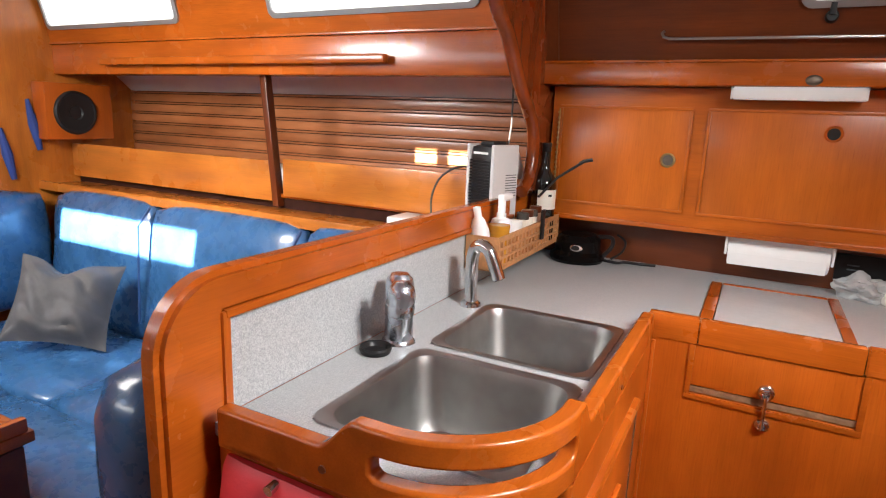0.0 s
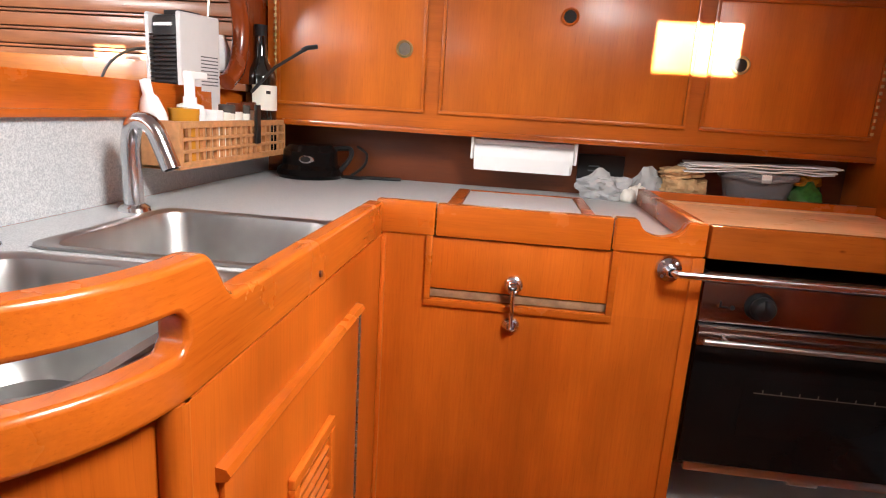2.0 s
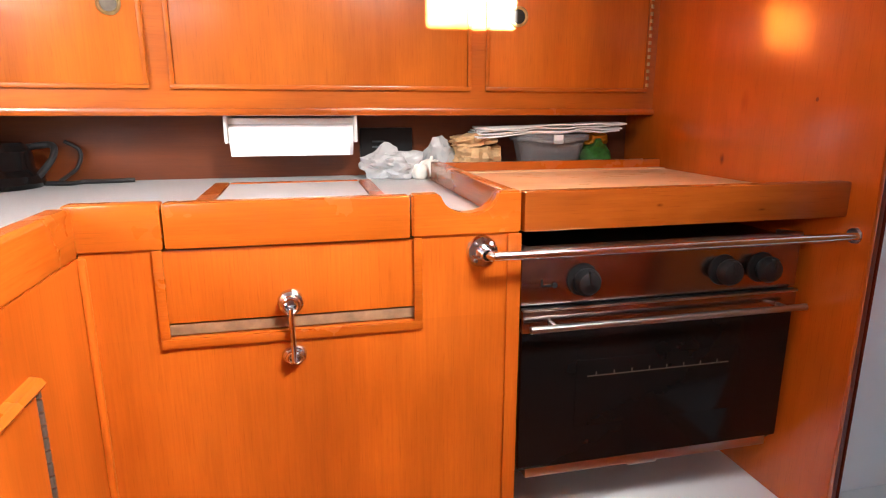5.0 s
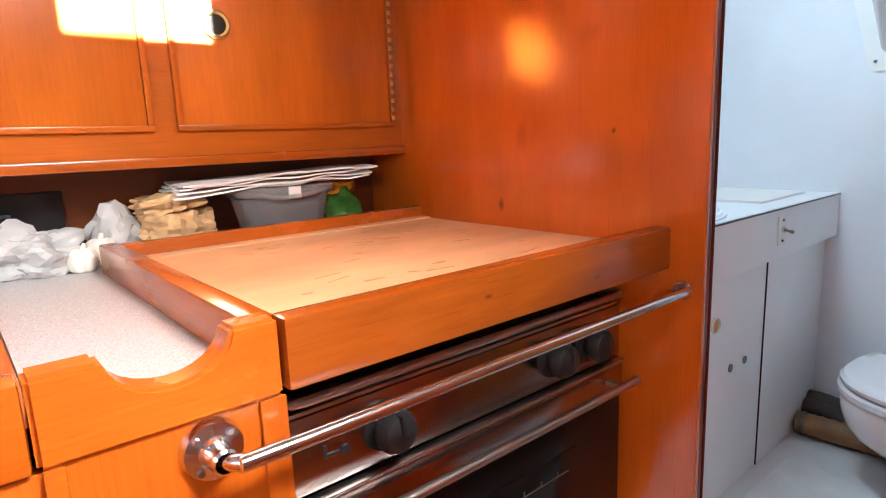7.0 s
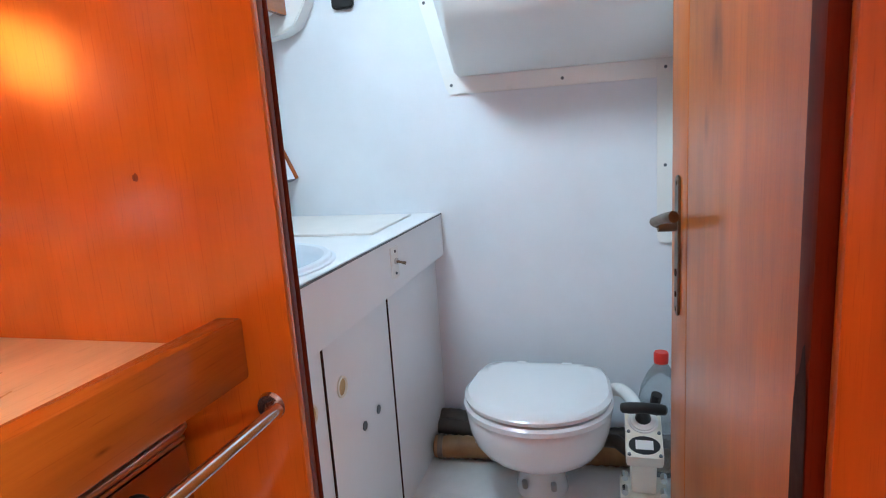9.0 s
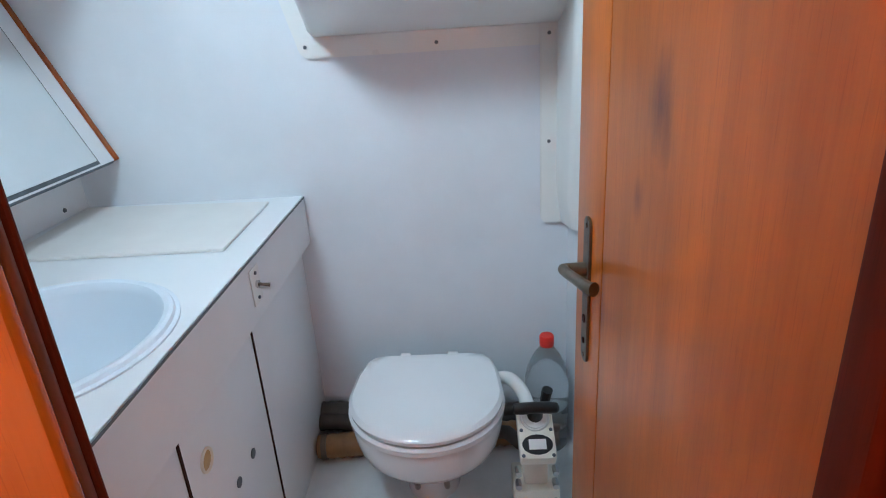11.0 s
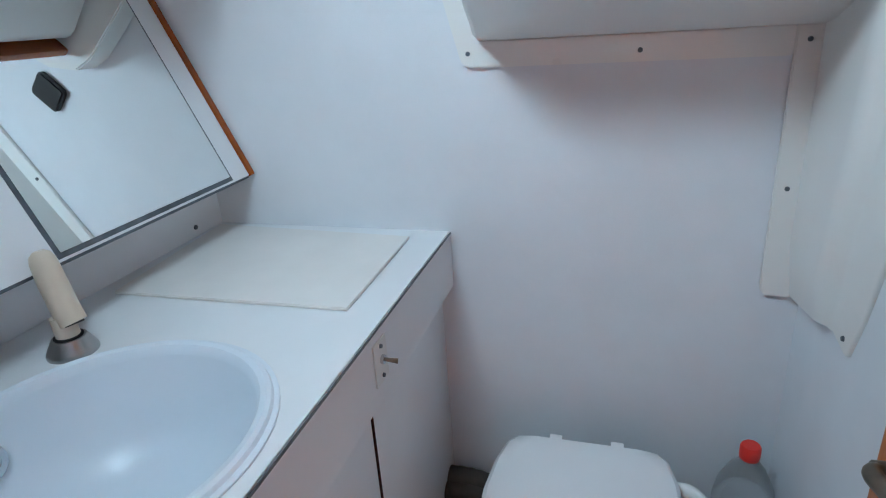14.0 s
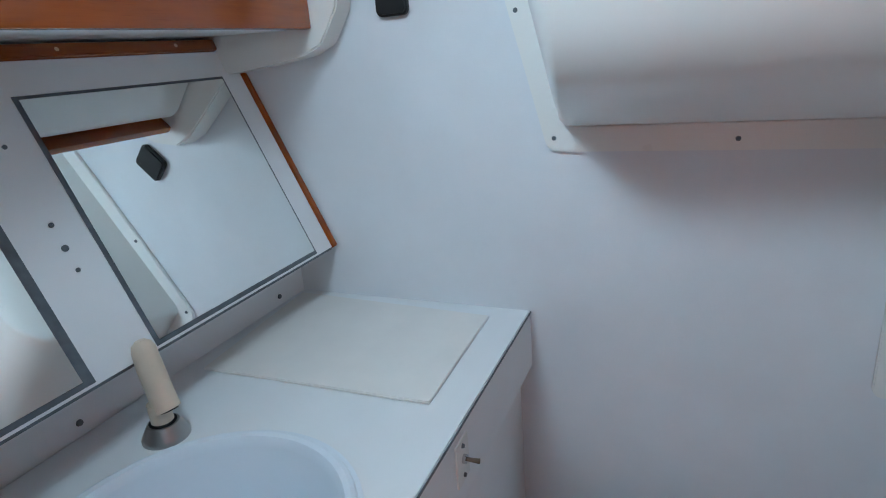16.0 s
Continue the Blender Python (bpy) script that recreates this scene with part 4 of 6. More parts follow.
# ---- toilet compartment ----
HC = 0.893
vanity = thing("vanity_cabinet", "white laminate vanity cabinet with finger holes", "cabinet")
VY = 1.517
part("fascia", box(0.99, WALL_X, VY, VY + 0.016, 0.775, HC - 0.003), WHITE, vanity)
for x0, x1 in ((0.99, 1.378), (1.384, 1.693), (1.699, WALL_X)):
    d = part("door", box(x0, x1, VY + 0.026, VY + 0.042, 0.236, 0.775, 0.001), WHITE, vanity)
    if 1.3 < x0 < 1.5:
        holes = [(1.443, 0.664, 0.020)]
        plugs = [(1.598, 0.545), (1.525, 0.545)]
    elif x0 < 1.1:
        holes, plugs = [(1.325, 0.664, 0.020)], []
    else:
        holes, plugs = [], []
    for hx, hz, r in holes:
        part("finger_ring", lathe([(r * 0.78, 0.0), (r, 0.0), (r, 0.003), (r * 0.85, 0.004), (r * 0.78, 0.0)], (hx, VY + 0.026, hz), 24, m=pose(0, 0, 0, 90, 0, 0)), CREAM, d)
        part("hole", cyl((hx, VY + 0.0255, hz), (hx, VY + 0.027, hz), r * 0.79, 20), PLY, d)
    for hx, hz in plugs:
        part("plug", cyl((hx, VY + 0.024, hz), (hx, VY + 0.027, hz), 0.0095, 16), SEALANT, d)
# dark strips proud of the doors, painted as the shade of the gaps
for gx in (1.381, 1.696):
    part("seam", box(gx - 0.003, gx + 0.003, VY + 0.0245, VY + 0.0275, 0.238, 0.775), BLOT_AND_SHADE, vanity, "raised dark strip painted as the shaded gap between doors")
part("gap", box(0.99, WALL_X, VY + 0.044, VY + 0.05, 0.236, 0.775), GAP_SHADE, vanity)
# top with an oval cut-out for the basin
BX, BY, RX, RY = 1.410, 1.731, 0.184, 0.174
bm = bmesh.new()
N = 48
outer, inner = [], []
for i in range(N):
    a = 2 * math.pi * i / N
    c, s = math.cos(a), math.sin(a)
    k = 1 / max(abs(c), abs(s))
    outer.append((BX + (0.216 * c * k), BY + ((BY - 1.519) * s * k if s < 0 else (2.042 - BY) * s * k)))
    inner.append((BX + RX * c, BY + RY * s))
ring_o = [bm.verts.new((p[0], p[1], HC)) for p in outer]
ring_i = [bm.verts.new((p[0], p[1], HC)) for p in inner]
for i in range(N):
    j = (i + 1) % N
    bm.faces.new((ring_o[i], ring_o[j], ring_i[j], ring_i[i]))
box(BX + 0.216, WALL_X, 1.519, 2.052, HC - 0.016, HC, bm=bm)
box(0.99, BX - 0.216, 1.519, 2.052, HC - 0.016, HC, bm=bm)
part("top", bm, WHITE, vanity, smooth=None)
part("front_edge", box(0.99, WALL_X, VY - 0.0015, VY, HC - 0.0045, HC - 0.001), SEALANT, vanity, "dark seam along the laminate edge")
basin = thing("wash_basin", "round pale blue-white plastic wash basin", "basin", at=(BX, BY, HC))
BASIN = paint("pale_blue_acrylic", (0.74, 0.81, 0.88), 0.33, 0.02, 5, coat=0.08)
part("rim", lathe([(1.12, 0.0005), (1.12, 0.003), (1.10, 0.0045), (1.085, 0.0045), (1.07, 0.009), (1.04, 0.011), (1.0, 0.009), (0.975, 0.003), (0.965, -0.004)], (BX, BY, HC), 56, m=Matrix.Diagonal((RX, RY, 1, 1))), BASIN, basin)
part("bowl", lathe([(0.965, -0.004), (0.93, -0.035), (0.84, -0.08), (0.66, -0.118), (0.40, -0.136), (0.13, -0.14)], (BX, BY, HC), 56, m=Matrix.Diagonal((RX, RY, 1, 1))), BASIN, basin)
part("drain", lathe([(0.0, 0.0), (0.010, 0.0), (0.012, 0.003), (0.024, 0.004), (0.027, 0.001)], (BX, BY, HC - 0.141), 28), CHROME, basin)
part("overflow", lathe([(0.0, 0.001), (0.011, 0.001), (0.014, 0.005), (0.022, 0.004), (0.024, 0.0)], (1.392, 1.884, HC - 0.045), 24, m=pose(0, 0, 0, 68, 0, 0)), CHROME, basin)
part("overflow_hole", lathe([(0.0, 0.002), (0.0115, 0.002)], (1.392, 1.884, HC - 0.045), 20, m=pose(0, 0, 0, 68, 0, 0)), GAP_SHADE, basin)
part("drain_hole", cyl((BX, BY, HC - 0.1395), (BX, BY, HC - 0.137), 0.013, 20), GAP_SHADE, basin)
tap = thing("pump_tap", "yellowed cream plastic tap on a chrome base", "tap", at=(1.575, 1.915, HC))
TX, TY = 1.560, 1.915
TAP_CREAM = paint("yellowed_plastic", (0.68, 0.56, 0.44), 0.3, 0.08, 14)
part("base", lathe([(0.033, 0.0), (0.033, 0.004), (0.031, 0.008), (0.022, 0.024), (0.0, 0.026)], (TX, TY, HC), 28), STEEL, tap)
part("stem", cyl((TX, TY, HC + 0.02), (TX + 0.001, TY + 0.002, HC + 0.055), 0.0155, 20), TAP_CREAM, tap)
part("spout", tube([(TX + 0.004, TY - 0.012, HC + 0.044), (TX + 0.005, TY - 0.006, HC + 0.058), (TX + 0.008, TY + 0.008, HC + 0.105), (TX + 0.009, TY + 0.013, HC + 0.132), (TX + 0.009, TY + 0.015, HC + 0.141), (TX + 0.009, TY + 0.016, HC + 0.146)], 0.02, 18, radii=[0.0180, 0.0182, 0.0178, 0.0165, 0.0135, 0.007]), TAP_CREAM, tap)
part("opening", cyl((TX + 0.0036, TY - 0.0133, HC + 0.0425), (TX + 0.004, TY - 0.012, HC + 0.046), 0.013, 16), GAP_SHADE, tap)
part("collar", lathe([(0.0155, 0.0), (0.019, 0.0), (0.019, 0.004), (0.0155, 0.005)], (TX, TY, HC + 0.022), 20), BLACK, tap)
mat_ = thing("counter_board", "off-white board lying on the vanity top", "board")
part("board", prism([(1.732, 1.578), (2.035, 1.585), (2.06, 2.032), (1.725, 2.002)], "z", HC + 0.0005, HC + 0.006, bevel=0.0015), OFF_WHITE, mat_)
sw = thing("toggle_switch", "small toggle switch on a white plate", "switch")
part("plate", box(1.672, 1.716, VY - 0.003, VY, 0.806, 0.874, 0.001), GRP, sw)
part("lever", tube([(1.696, VY - 0.003, 0.842), (1.699, VY - 0.014, 0.839), (1.703, VY - 0.024, 0.836)], 0.003, 8, radii=[0.003, 0.003, 0.004]), BRONZE, sw)
part("nut", cyl((1.695, VY - 0.003, 0.842), (1.695, VY - 0.008, 0.842), 0.007, 12), CHROME, sw)
for z in (0.864, 0.816):
    screw(sw, (1.694, VY - 0.003, z), (0, -1, 0), 0.0035, SEALANT)

# back wall of the vanity and the leaning mirror panel
back = solo("vanity_back", box(0.985, WALL_X, 2.045, 2.06, 0.80, 1.06), WHITE, "white panel behind the vanity", "panel", kind="structure")
for sx in (1.29, 1.526, 1.998):
    screw(back, (sx, 2.045, HC + 0.02), (0, -1, 0), 0.0055, SEALANT)
p0, p1 = Vector((1.940, 1.008)), Vector((2.122, 1.418))
tilt = (p1 - p0).normalized()
nrm = Vector((-tilt.y, tilt.x))


def slab(x0, x1, u0, u1, d0, d1, bevel=0.0):
    """A slab on the leaning panel: u up the panel in metres, d out of it."""
    pts = [p0 + tilt * u + nrm * d for u, d in ((u0, d0), (u1, d0), (u1, d1), (u0, d1))]
    return prism([tuple(p) for p in pts], "x", x0, x1, bevel=bevel)


L = (p1 - p0).length
mp = thing("mirror_cabinet", "leaning white panel with sealed mirrors and teak edge trim", "mirror")
part("panel", slab(0.99, 2.066, 0.0, L, -0.014, 0.0), WHITE, mp)
part("edge_trim", slab(2.066, 2.083, -0.002, L + 0.02, -0.014, 0.004, 0.002), TEAK_RED, mp, "narrow teak strip")
part("top_trim", slab(0.99, 2.083, L + 0.001, L + 0.022, -0.014, 0.008, 0.002), TEAK_RED, mp, "narrow teak strip")
for sx in (1.70, 1.93):
    c = p0 + tilt * (L + 0.0115) + nrm * 0.008
    part("bung", cyl((sx, c.x, c.y), (sx, c.x + nrm.x * 0.0006, c.y + nrm.y * 0.0006), 0.0035, 12), PALE_WOOD, mp)
for x0, x1 in ((1.608, 2.006), (1.04, 1.485)):
    part("sealant", slab(x0 - 0.006, x1 + (0.006 if x0 > 1.5 else 0.016), 0.004, L - 0.052, 0.0, 0.0012), SEALANT, mp, "rough grey sealant line")
    part("glass", slab(x0, x1, 0.012, L - 0.058, 0.001, 0.0035), MIRROR, mp)
# thin grey strip painted as the shadow under the panel's lower edge
part("bottom_shadow_strip", slab(0.99, 2.066, -0.004, 0.0, -0.014, -0.002), SEALANT, mp)
for u, r in ((0.215, 0.0035), (0.18, 0.0048), (0.147, 0.0032), (0.33, 0.0032)):
    c = p0 + tilt * u
    part("screw_hole", cyl((1.558, c.x, c.y), (1.558, c.x + nrm.x * 0.002, c.y + nrm.y * 0.002), r, 12), SEALANT, mp)

# moulded deck edge above the mirror and its grab rail
liner = thing("deck_moulding", "white moulded deck edge above the mirror", "moulding", kind="structure")
prof = [(2.20, 1.446), (2.13, 1.446), (2.02, 1.444), (1.95, 1.442), (1.93, 1.447), (1.916, 1.462), (1.908, 1.49), (1.85, 1.60), (1.79, 1.93), (2.20, 1.93)]
part("shell", prism(prof, "x", 0.99, 2.03, bevel=0.004), GRP, liner)
part("end_flange", prism([(2.20, 1.365), (2.09, 1.374), (1.99, 1.385), (1.915, 1.395), (1.875, 1.412), (1.855, 1.44), (1.835, 1.47), (1.80, 1.60), (1.78, 1.93), (2.20, 1.93)], "x", 2.03, 2.083, bevel=0.003), GRP, liner)
gr = thing("grab_rail", "varnished teak grab rail under the deck edge", "rail")
part("rail", box(0.99, 2.029, 1.889, 1.905, 1.440, 1.515, 0.005), TEAK_RED, gr)

# moulded cockpit locker that juts through the aft wall
lk = thing("moulded_recess_cover", "white moulded cover with screwed flange on the wall", "moulding", kind="structure")
XF = WALL_X - 0.010
fl = [(1.455, 1.203), (1.466, 1.2055), (1.4745, 1.213), (1.478, 1.222), (1.540, 1.455), (1.60, 1.70), (1.66, 1.93), (1.615, 1.93), (1.555, 1.70), (1.497, 1.452), (1.448, 1.262), (1.441, 1.252), (1.430, 1.247), (0.9556, 1.247), (0.9556, 1.203)]
part("flange", prism(fl, "x", XF, WALL_X, bevel=0.002), GRP, lk)
part("flange", prism([(0.955, 1.2475), (0.955, 0.815), (0.9515, 0.805), (0.943, 0.799), (0.8895, 0.798), (0.8895, 1.2475)], "x", XF, WALL_X, bevel=0.002), GRP, lk)
rings = []
for x, dy, zb in ((XF, 0.0, 1.247), (2.03, 0.012, 1.256), (1.93, 0.034, 1.29), (1.845, 0.058, 1.325), (1.80, 0.072, 1.352), (1.775, 0.084, 1.40), (1.755, 0.098, 1.50), (1.70, 0.12, 1.93)):
    k = (zb - 1.247) / 0.683
    rings.append([(x, 0.89, zb), (x, 1.442 + 0.17 * k - dy, zb + 0.0), (x, 1.4425 + 0.17 * k - dy + 0.01, zb + 0.012), (x + 0.0, 1.615 - dy, 1.93), (x, 0.89, 1.93)])
part("cover", bridge(rings, cap_last=True), GRP, lk, smooth=60)
for y, z in ((1.462, 1.227), (1.177, 1.221), (0.936, 1.226), (0.936, 0.994), (1.522, 1.438)):
    screw(lk, (XF, y, z), (-1, 0, 0), 0.0042, SEALANT)
sm = thing("side_moulding", "white ribbed moulding on the side wall", "moulding", kind="structure")
YS = 0.889
bm = bmesh.new()
levels = []
for k in range(13):
    u = k / 12
    z = 0.80 + 1.13 * u
    xr, xf = 1.905 - 0.104 * (z - 0.84), 1.823 - 0.27 * (z - 0.84)
    sink_in = max(0.0, 1 - (z - 0.80) / 0.05)
    hi = YS + 0.030 - 0.012 * sink_in
    levels.append([bm.verts.new((px, py, z + lift * sink_in)) for px, py, lift in ((2.083, hi, 0.0), (xr + 0.03, hi, 0.028), (xr + 0.010, hi - 0.001, 0.034), (xr - 0.003, hi - 0.008, 0.036), (xr - 0.010, YS + 0.009, 0.036), (xr - 0.018, YS + 0.006, 0.036), (xf + 0.003, YS + 0.006, 0.030), (xf, YS + 0.003, 0.030), (xf, YS - 0.001, 0.030))])
for a, c in zip(levels, levels[1:]):
    for j in range(len(a) - 1):
        bm.faces.new((a[j], a[j + 1], c[j + 1], c[j]))
low_edge = [bm.verts.new((v.co.x, YS - 0.001, v.co.z)) for v in levels[0]]
for j in range(len(low_edge) - 1):
    bm.faces.new((levels[0][j], levels[0][j + 1], low_edge[j + 1], low_edge[j]))
part("cover", bm, GRP, sm, smooth=50)
for x, z in ((1.785, 1.052), (1.850, 0.848)):
    screw(sm, (x, YS + 0.006, z), (0, 1, 0), 0.0042, SEALANT)
hk = thing("wall_latch", "black plastic square latch on the white wall", "latch")
part("body", prism(round_rect(1.747, 1.487, 0.062, 0.075, 0.012), "x", WALL_X - 0.016, WALL_X, bevel=0.004), BLACK, hk)

# marine toilet
TCX, TCY = 1.845, 1.238
toilet = thing("marine_toilet", "white ceramic marine toilet with closed plastic lid", "toilet", at=(TCX, TCY, 0.235))


def seat_outline(grow=0.0, n=30):
    """Plan of the seat: rounded front towards the door, narrowing to the hinge."""
    pts = []
    for i in range(n + 1):
        a = radians(90 + 180 * i / n)
        pts.append((TCX - 0.015 + (0.162 + grow) * math.cos(a), TCY + (0.166 + grow) * math.sin(a)))
    pts += [(TCX + 0.06, TCY - 0.160 - grow), (TCX + 0.115, TCY - 0.146 - grow), (TCX + 0.132 + grow, TCY - 0.132 - grow), (TCX + 0.138 + grow, TCY - 0.10), (TCX + 0.138 + grow, TCY + 0.10), (TCX + 0.132 + grow, TCY + 0.132 + grow), (TCX + 0.115, TCY + 0.146 + grow), (TCX + 0.06, TCY + 0.160 + grow)]
    return pts


def loft(levels):
    return bridge([[(TCX + (p[0] - TCX) * (1 + g / 0.165), TCY + (p[1] - TCY) * (1 + g / 0.165), z) for p in seat_outline()] for g, z in levels], cap_first=True)


LID_Z = 0.487
part("lid", loft([(-0.004, LID_Z), (0.003, LID_Z + 0.004), (0.004, LID_Z + 0.012), (-0.004, LID_Z + 0.02), (-0.03, LID_Z + 0.024)]), CERAMIC, toilet)
part("seat", loft([(0.0, LID_Z - 0.024), (0.006, LID_Z - 0.02), (0.007, LID_Z - 0.008), (0.001, LID_Z - 0.003)]), CERAMIC, toilet)
bowl = []
for g, z, dx in ((-0.002, 0.462, 0), (0.002, 0.452, 0), (-0.002, 0.42, 0.0), (-0.010, 0.39, 0.002), (-0.026, 0.362, 0.008), (-0.056, 0.334, 0.015), (-0.088, 0.314, 0.02), (-0.112, 0.30, 0.02)):
    bowl.append([(TCX + (p[0] - TCX) * (0.165 + g) / 0.165 + dx, TCY + (p[1] - TCY) * (0.165 + g) / 0.165, z) for p in seat_outline()])
part("bowl", bridge(bowl), CERAMIC, toilet)
part("foot", lathe([(0.070, 0.105), (0.060, 0.080), (0.056, 0.055), (0.057, 0.030), (0.062, 0.014), (0.063, 0.0)], (TCX + 0.015, TCY, 0.235), 30, sx=1.15), CERAMIC, toilet)
for dy in (-0.034, 0.034):
    part("bolt", cyl((TCX - 0.042, TCY + dy, 0.262), (TCX - 0.052, TCY + dy, 0.284), 0.007, 12, bevel=0.0015), STEEL, toilet)
for dy in (-0.058, 0.058):
    part("hinge", box(TCX + 0.128, TCX + 0.150, TCY + dy - 0.013, TCY + dy + 0.013, LID_Z - 0.004, LID_Z + 0.019, 0.004), CERAMIC, toilet)
part("lid_tab", box(TCX - 0.178, TCX - 0.172, TCY - 0.022, TCY + 0.022, LID_Z + 0.006, LID_Z + 0.012, 0.002), CERAMIC, toilet)
pipe = [(TCX + 0.09, 1.105, 0.44), (TCX + 0.09, 1.07, 0.462), (TCX + 0.075, 1.045, 0.468), (TCX + 0.03, 1.022, 0.462), (TCX - 0.02, 1.012, 0.44), (TCX - 0.05, 1.012, 0.40)]
cp = curve_through(pipe, 6)
part("inlet_pipe", tube(cp, 0.0155, 14), GRP, toilet, "white plastic bent inlet pipe")
part("soft_hose", tube([(TCX + 0.03, 1.12, 0.36), (TCX, 1.06, 0.375), (TCX - 0.05, 1.02, 0.37)], 0.016, 12), RUBBER, toilet)

pump = thing("toilet_pump", "cream hand pump with black T-handle beside the toilet", "pump", at=(1.76, 1.008, 0.235))
PX, PY = 1.785, 1.005
part("body", box(PX - 0.026, PX + 0.03, PY - 0.027, PY + 0.027, 0.30, 0.41, 0.008), CREAM, pump)
part("foot", box(PX - 0.045, PX + 0.05, PY - 0.05, PY + 0.05, 0.235, 0.30, 0.006), CREAM, pump)
head_m = Matrix.Translation((PX - 0.015, PY, 0.43)) @ pose(0, 0, 0, 0, -28, 0)
part("face", box(-0.062, 0.062, -0.038, 0.038, -0.018, 0.018, 0.007, m=head_m), CREAM, pump)
bm = lathe([(0.0, 0.014), (0.014, 0.014), (0.02, 0.008), (0.026, 0.006), (0.028, 0.0)], (0, 0, 0), 24)
bmesh.ops.transform(bm, matrix=head_m @ Matrix.Translation((0.028, 0, 0.018)), verts=bm.verts)
part("gland", bm, GRP, pump)
bm = tube([(0.029 * math.cos(2 * math.pi * i / 22), 0.029 * math.sin(2 * math.pi * i / 22), 0) for i in range(22)], 0.003, 6, closed=True)
bmesh.ops.transform(bm, matrix=head_m @ Matrix.Translation((0.028, 0, 0.019)), verts=bm.verts)
part("gland_ring", bm, GRP, pump)
lab = prism([(0.027 * math.cos(2 * math.pi * i / 24) * 0.8, 0.032 * math.sin(2 * math.pi * i / 24)) for i in range(24)], "z", 0.018, 0.0195)
bmesh.ops.transform(lab, matrix=head_m @ Matrix.Translation((-0.032, 0, 0)), verts=lab.verts)
badge = part("badge", lab, BLACK, pump, "oval black badge with white panel")
lab = box(-0.011, 0.011, -0.018, 0.018, 0.0195, 0.0205, 0.0003, m=head_m @ Matrix.Translation((-0.032, 0, 0)))
part("badge_panel", lab, PAPER, badge)
top = head_m @ Vector((0.028, 0, 0.03))
end = head_m @ Vector((0.028, 0, 0.066))
part("handle_rod", cyl(top, end, 0.017, 16, r2=0.009), BLACK, pump)
part("handle", tube([end + Vector((0, d, abs(d) * -0.06)) for d in (-0.048, -0.044, -0.03, 0, 0.03, 0.044, 0.048)], 0.012, 14, radii=[0.006, 0.011, 0.0125, 0.012, 0.0125, 0.011, 0.006]), BLACK, pump)
part("lever", tube([(PX + 0.02, PY - 0.022, 0.45), (PX + 0.025, PY - 0.026, 0.49), (PX + 0.02, PY - 0.03, 0.515)], 0.009, 10, radii=[0.008, 0.011, 0.012]), BLACK, pump)
for dy in (-0.031, 0.031):
    for u in (-0.055, 0.0, 0.055):
        q = head_m @ Vector((u, dy, 0.018))
        screw(pump, q, (head_m.to_3x3() @ Vector((0, 0, 1))), 0.004, SEALANT)
for dy in (-0.042, 0.042):
    for dz in (0.275, 0.315, 0.35):
        part("bolt", cyl((PX - 0.05, PY + dy * 0.95, dz), (PX - 0.028, PY + dy * 0.95, dz), 0.007, 8), CHROME, pump)

bot = thing("water_bottle", "clear plastic bottle with a red screw cap", "bottle", at=(1.985, 0.955, 0.235))
bx, by = 1.985, 0.952
part("body", lathe([(r, z * 1.118) for r, z in [(0.0, 0.0), (0.05, 0.0), (0.054, 0.006), (0.054, 0.05), (0.051, 0.055), (0.054, 0.06), (0.054, 0.10), (0.051, 0.105), (0.054, 0.11), (0.054, 0.165), (0.048, 0.195), (0.032, 0.228), (0.018, 0.246), (0.014, 0.255), (0.0, 0.255)]], (bx, by, 0.236), 32), PET, bot)
part("cap", lathe([(0.0165, 0.0), (0.0175, 0.004), (0.0175, 0.024), (0.015, 0.028), (0.0, 0.028)], (bx, by, 0.518), 24), RED, bot)
for k, (z, y0, y1, r, mat) in enumerate(((0.300, 1.70, 0.90, 0.025, RUBBER), (0.288, 1.70, 0.90, 0.022, RUBBER))):
    h = thing("waste_hose", "dark ribbed waste hose along the wall behind the toilet", "hose", "hoses behind the toilet")
    pts = [(2.05 - 0.03 * k - 0.0, 1.55 - 0.0 * i + (0.90 - 1.55) * i / 60, z - 0.03 * i / 60 + 0.004 * math.sin(i * 0.4)) for i in range(61)]
    part("hose", tube(pts, r, 12, radii=[r * (1 + 0.06 * (i % 2)) for i in range(61)]), mat, h)
h = thing("corrugated_hose", "brown corrugated hose on the head floor", "hose", "hoses behind the toilet")
pts = [(1.945 + 0.04 * i / 50, 1.535 + (0.93 - 1.535) * i / 50, 0.270 - 0.003 * i / 50) for i in range(51)]
part("hose", tube(pts, 0.03, 14, radii=[0.029 + 0.003 * (i % 2) for i in range(51)]), HOSE_BROWN, h)
part("hose_clamp", tube([(1.945, 1.525, 0.270), (1.946, 1.512, 0.270)], 0.033, 16), BRONZE, h)
part("hose_end", cyl((1.944, 1.536, 0.270), (1.944, 1.5365, 0.270), 0.022, 16), GAP_SHADE, h)
solo("floor_plate", box(1.50, 1.78, 1.29, 1.50, 0.236, 0.242, 0.002), FLOOR_WHITE, "white access plate on the head floor", "plate")

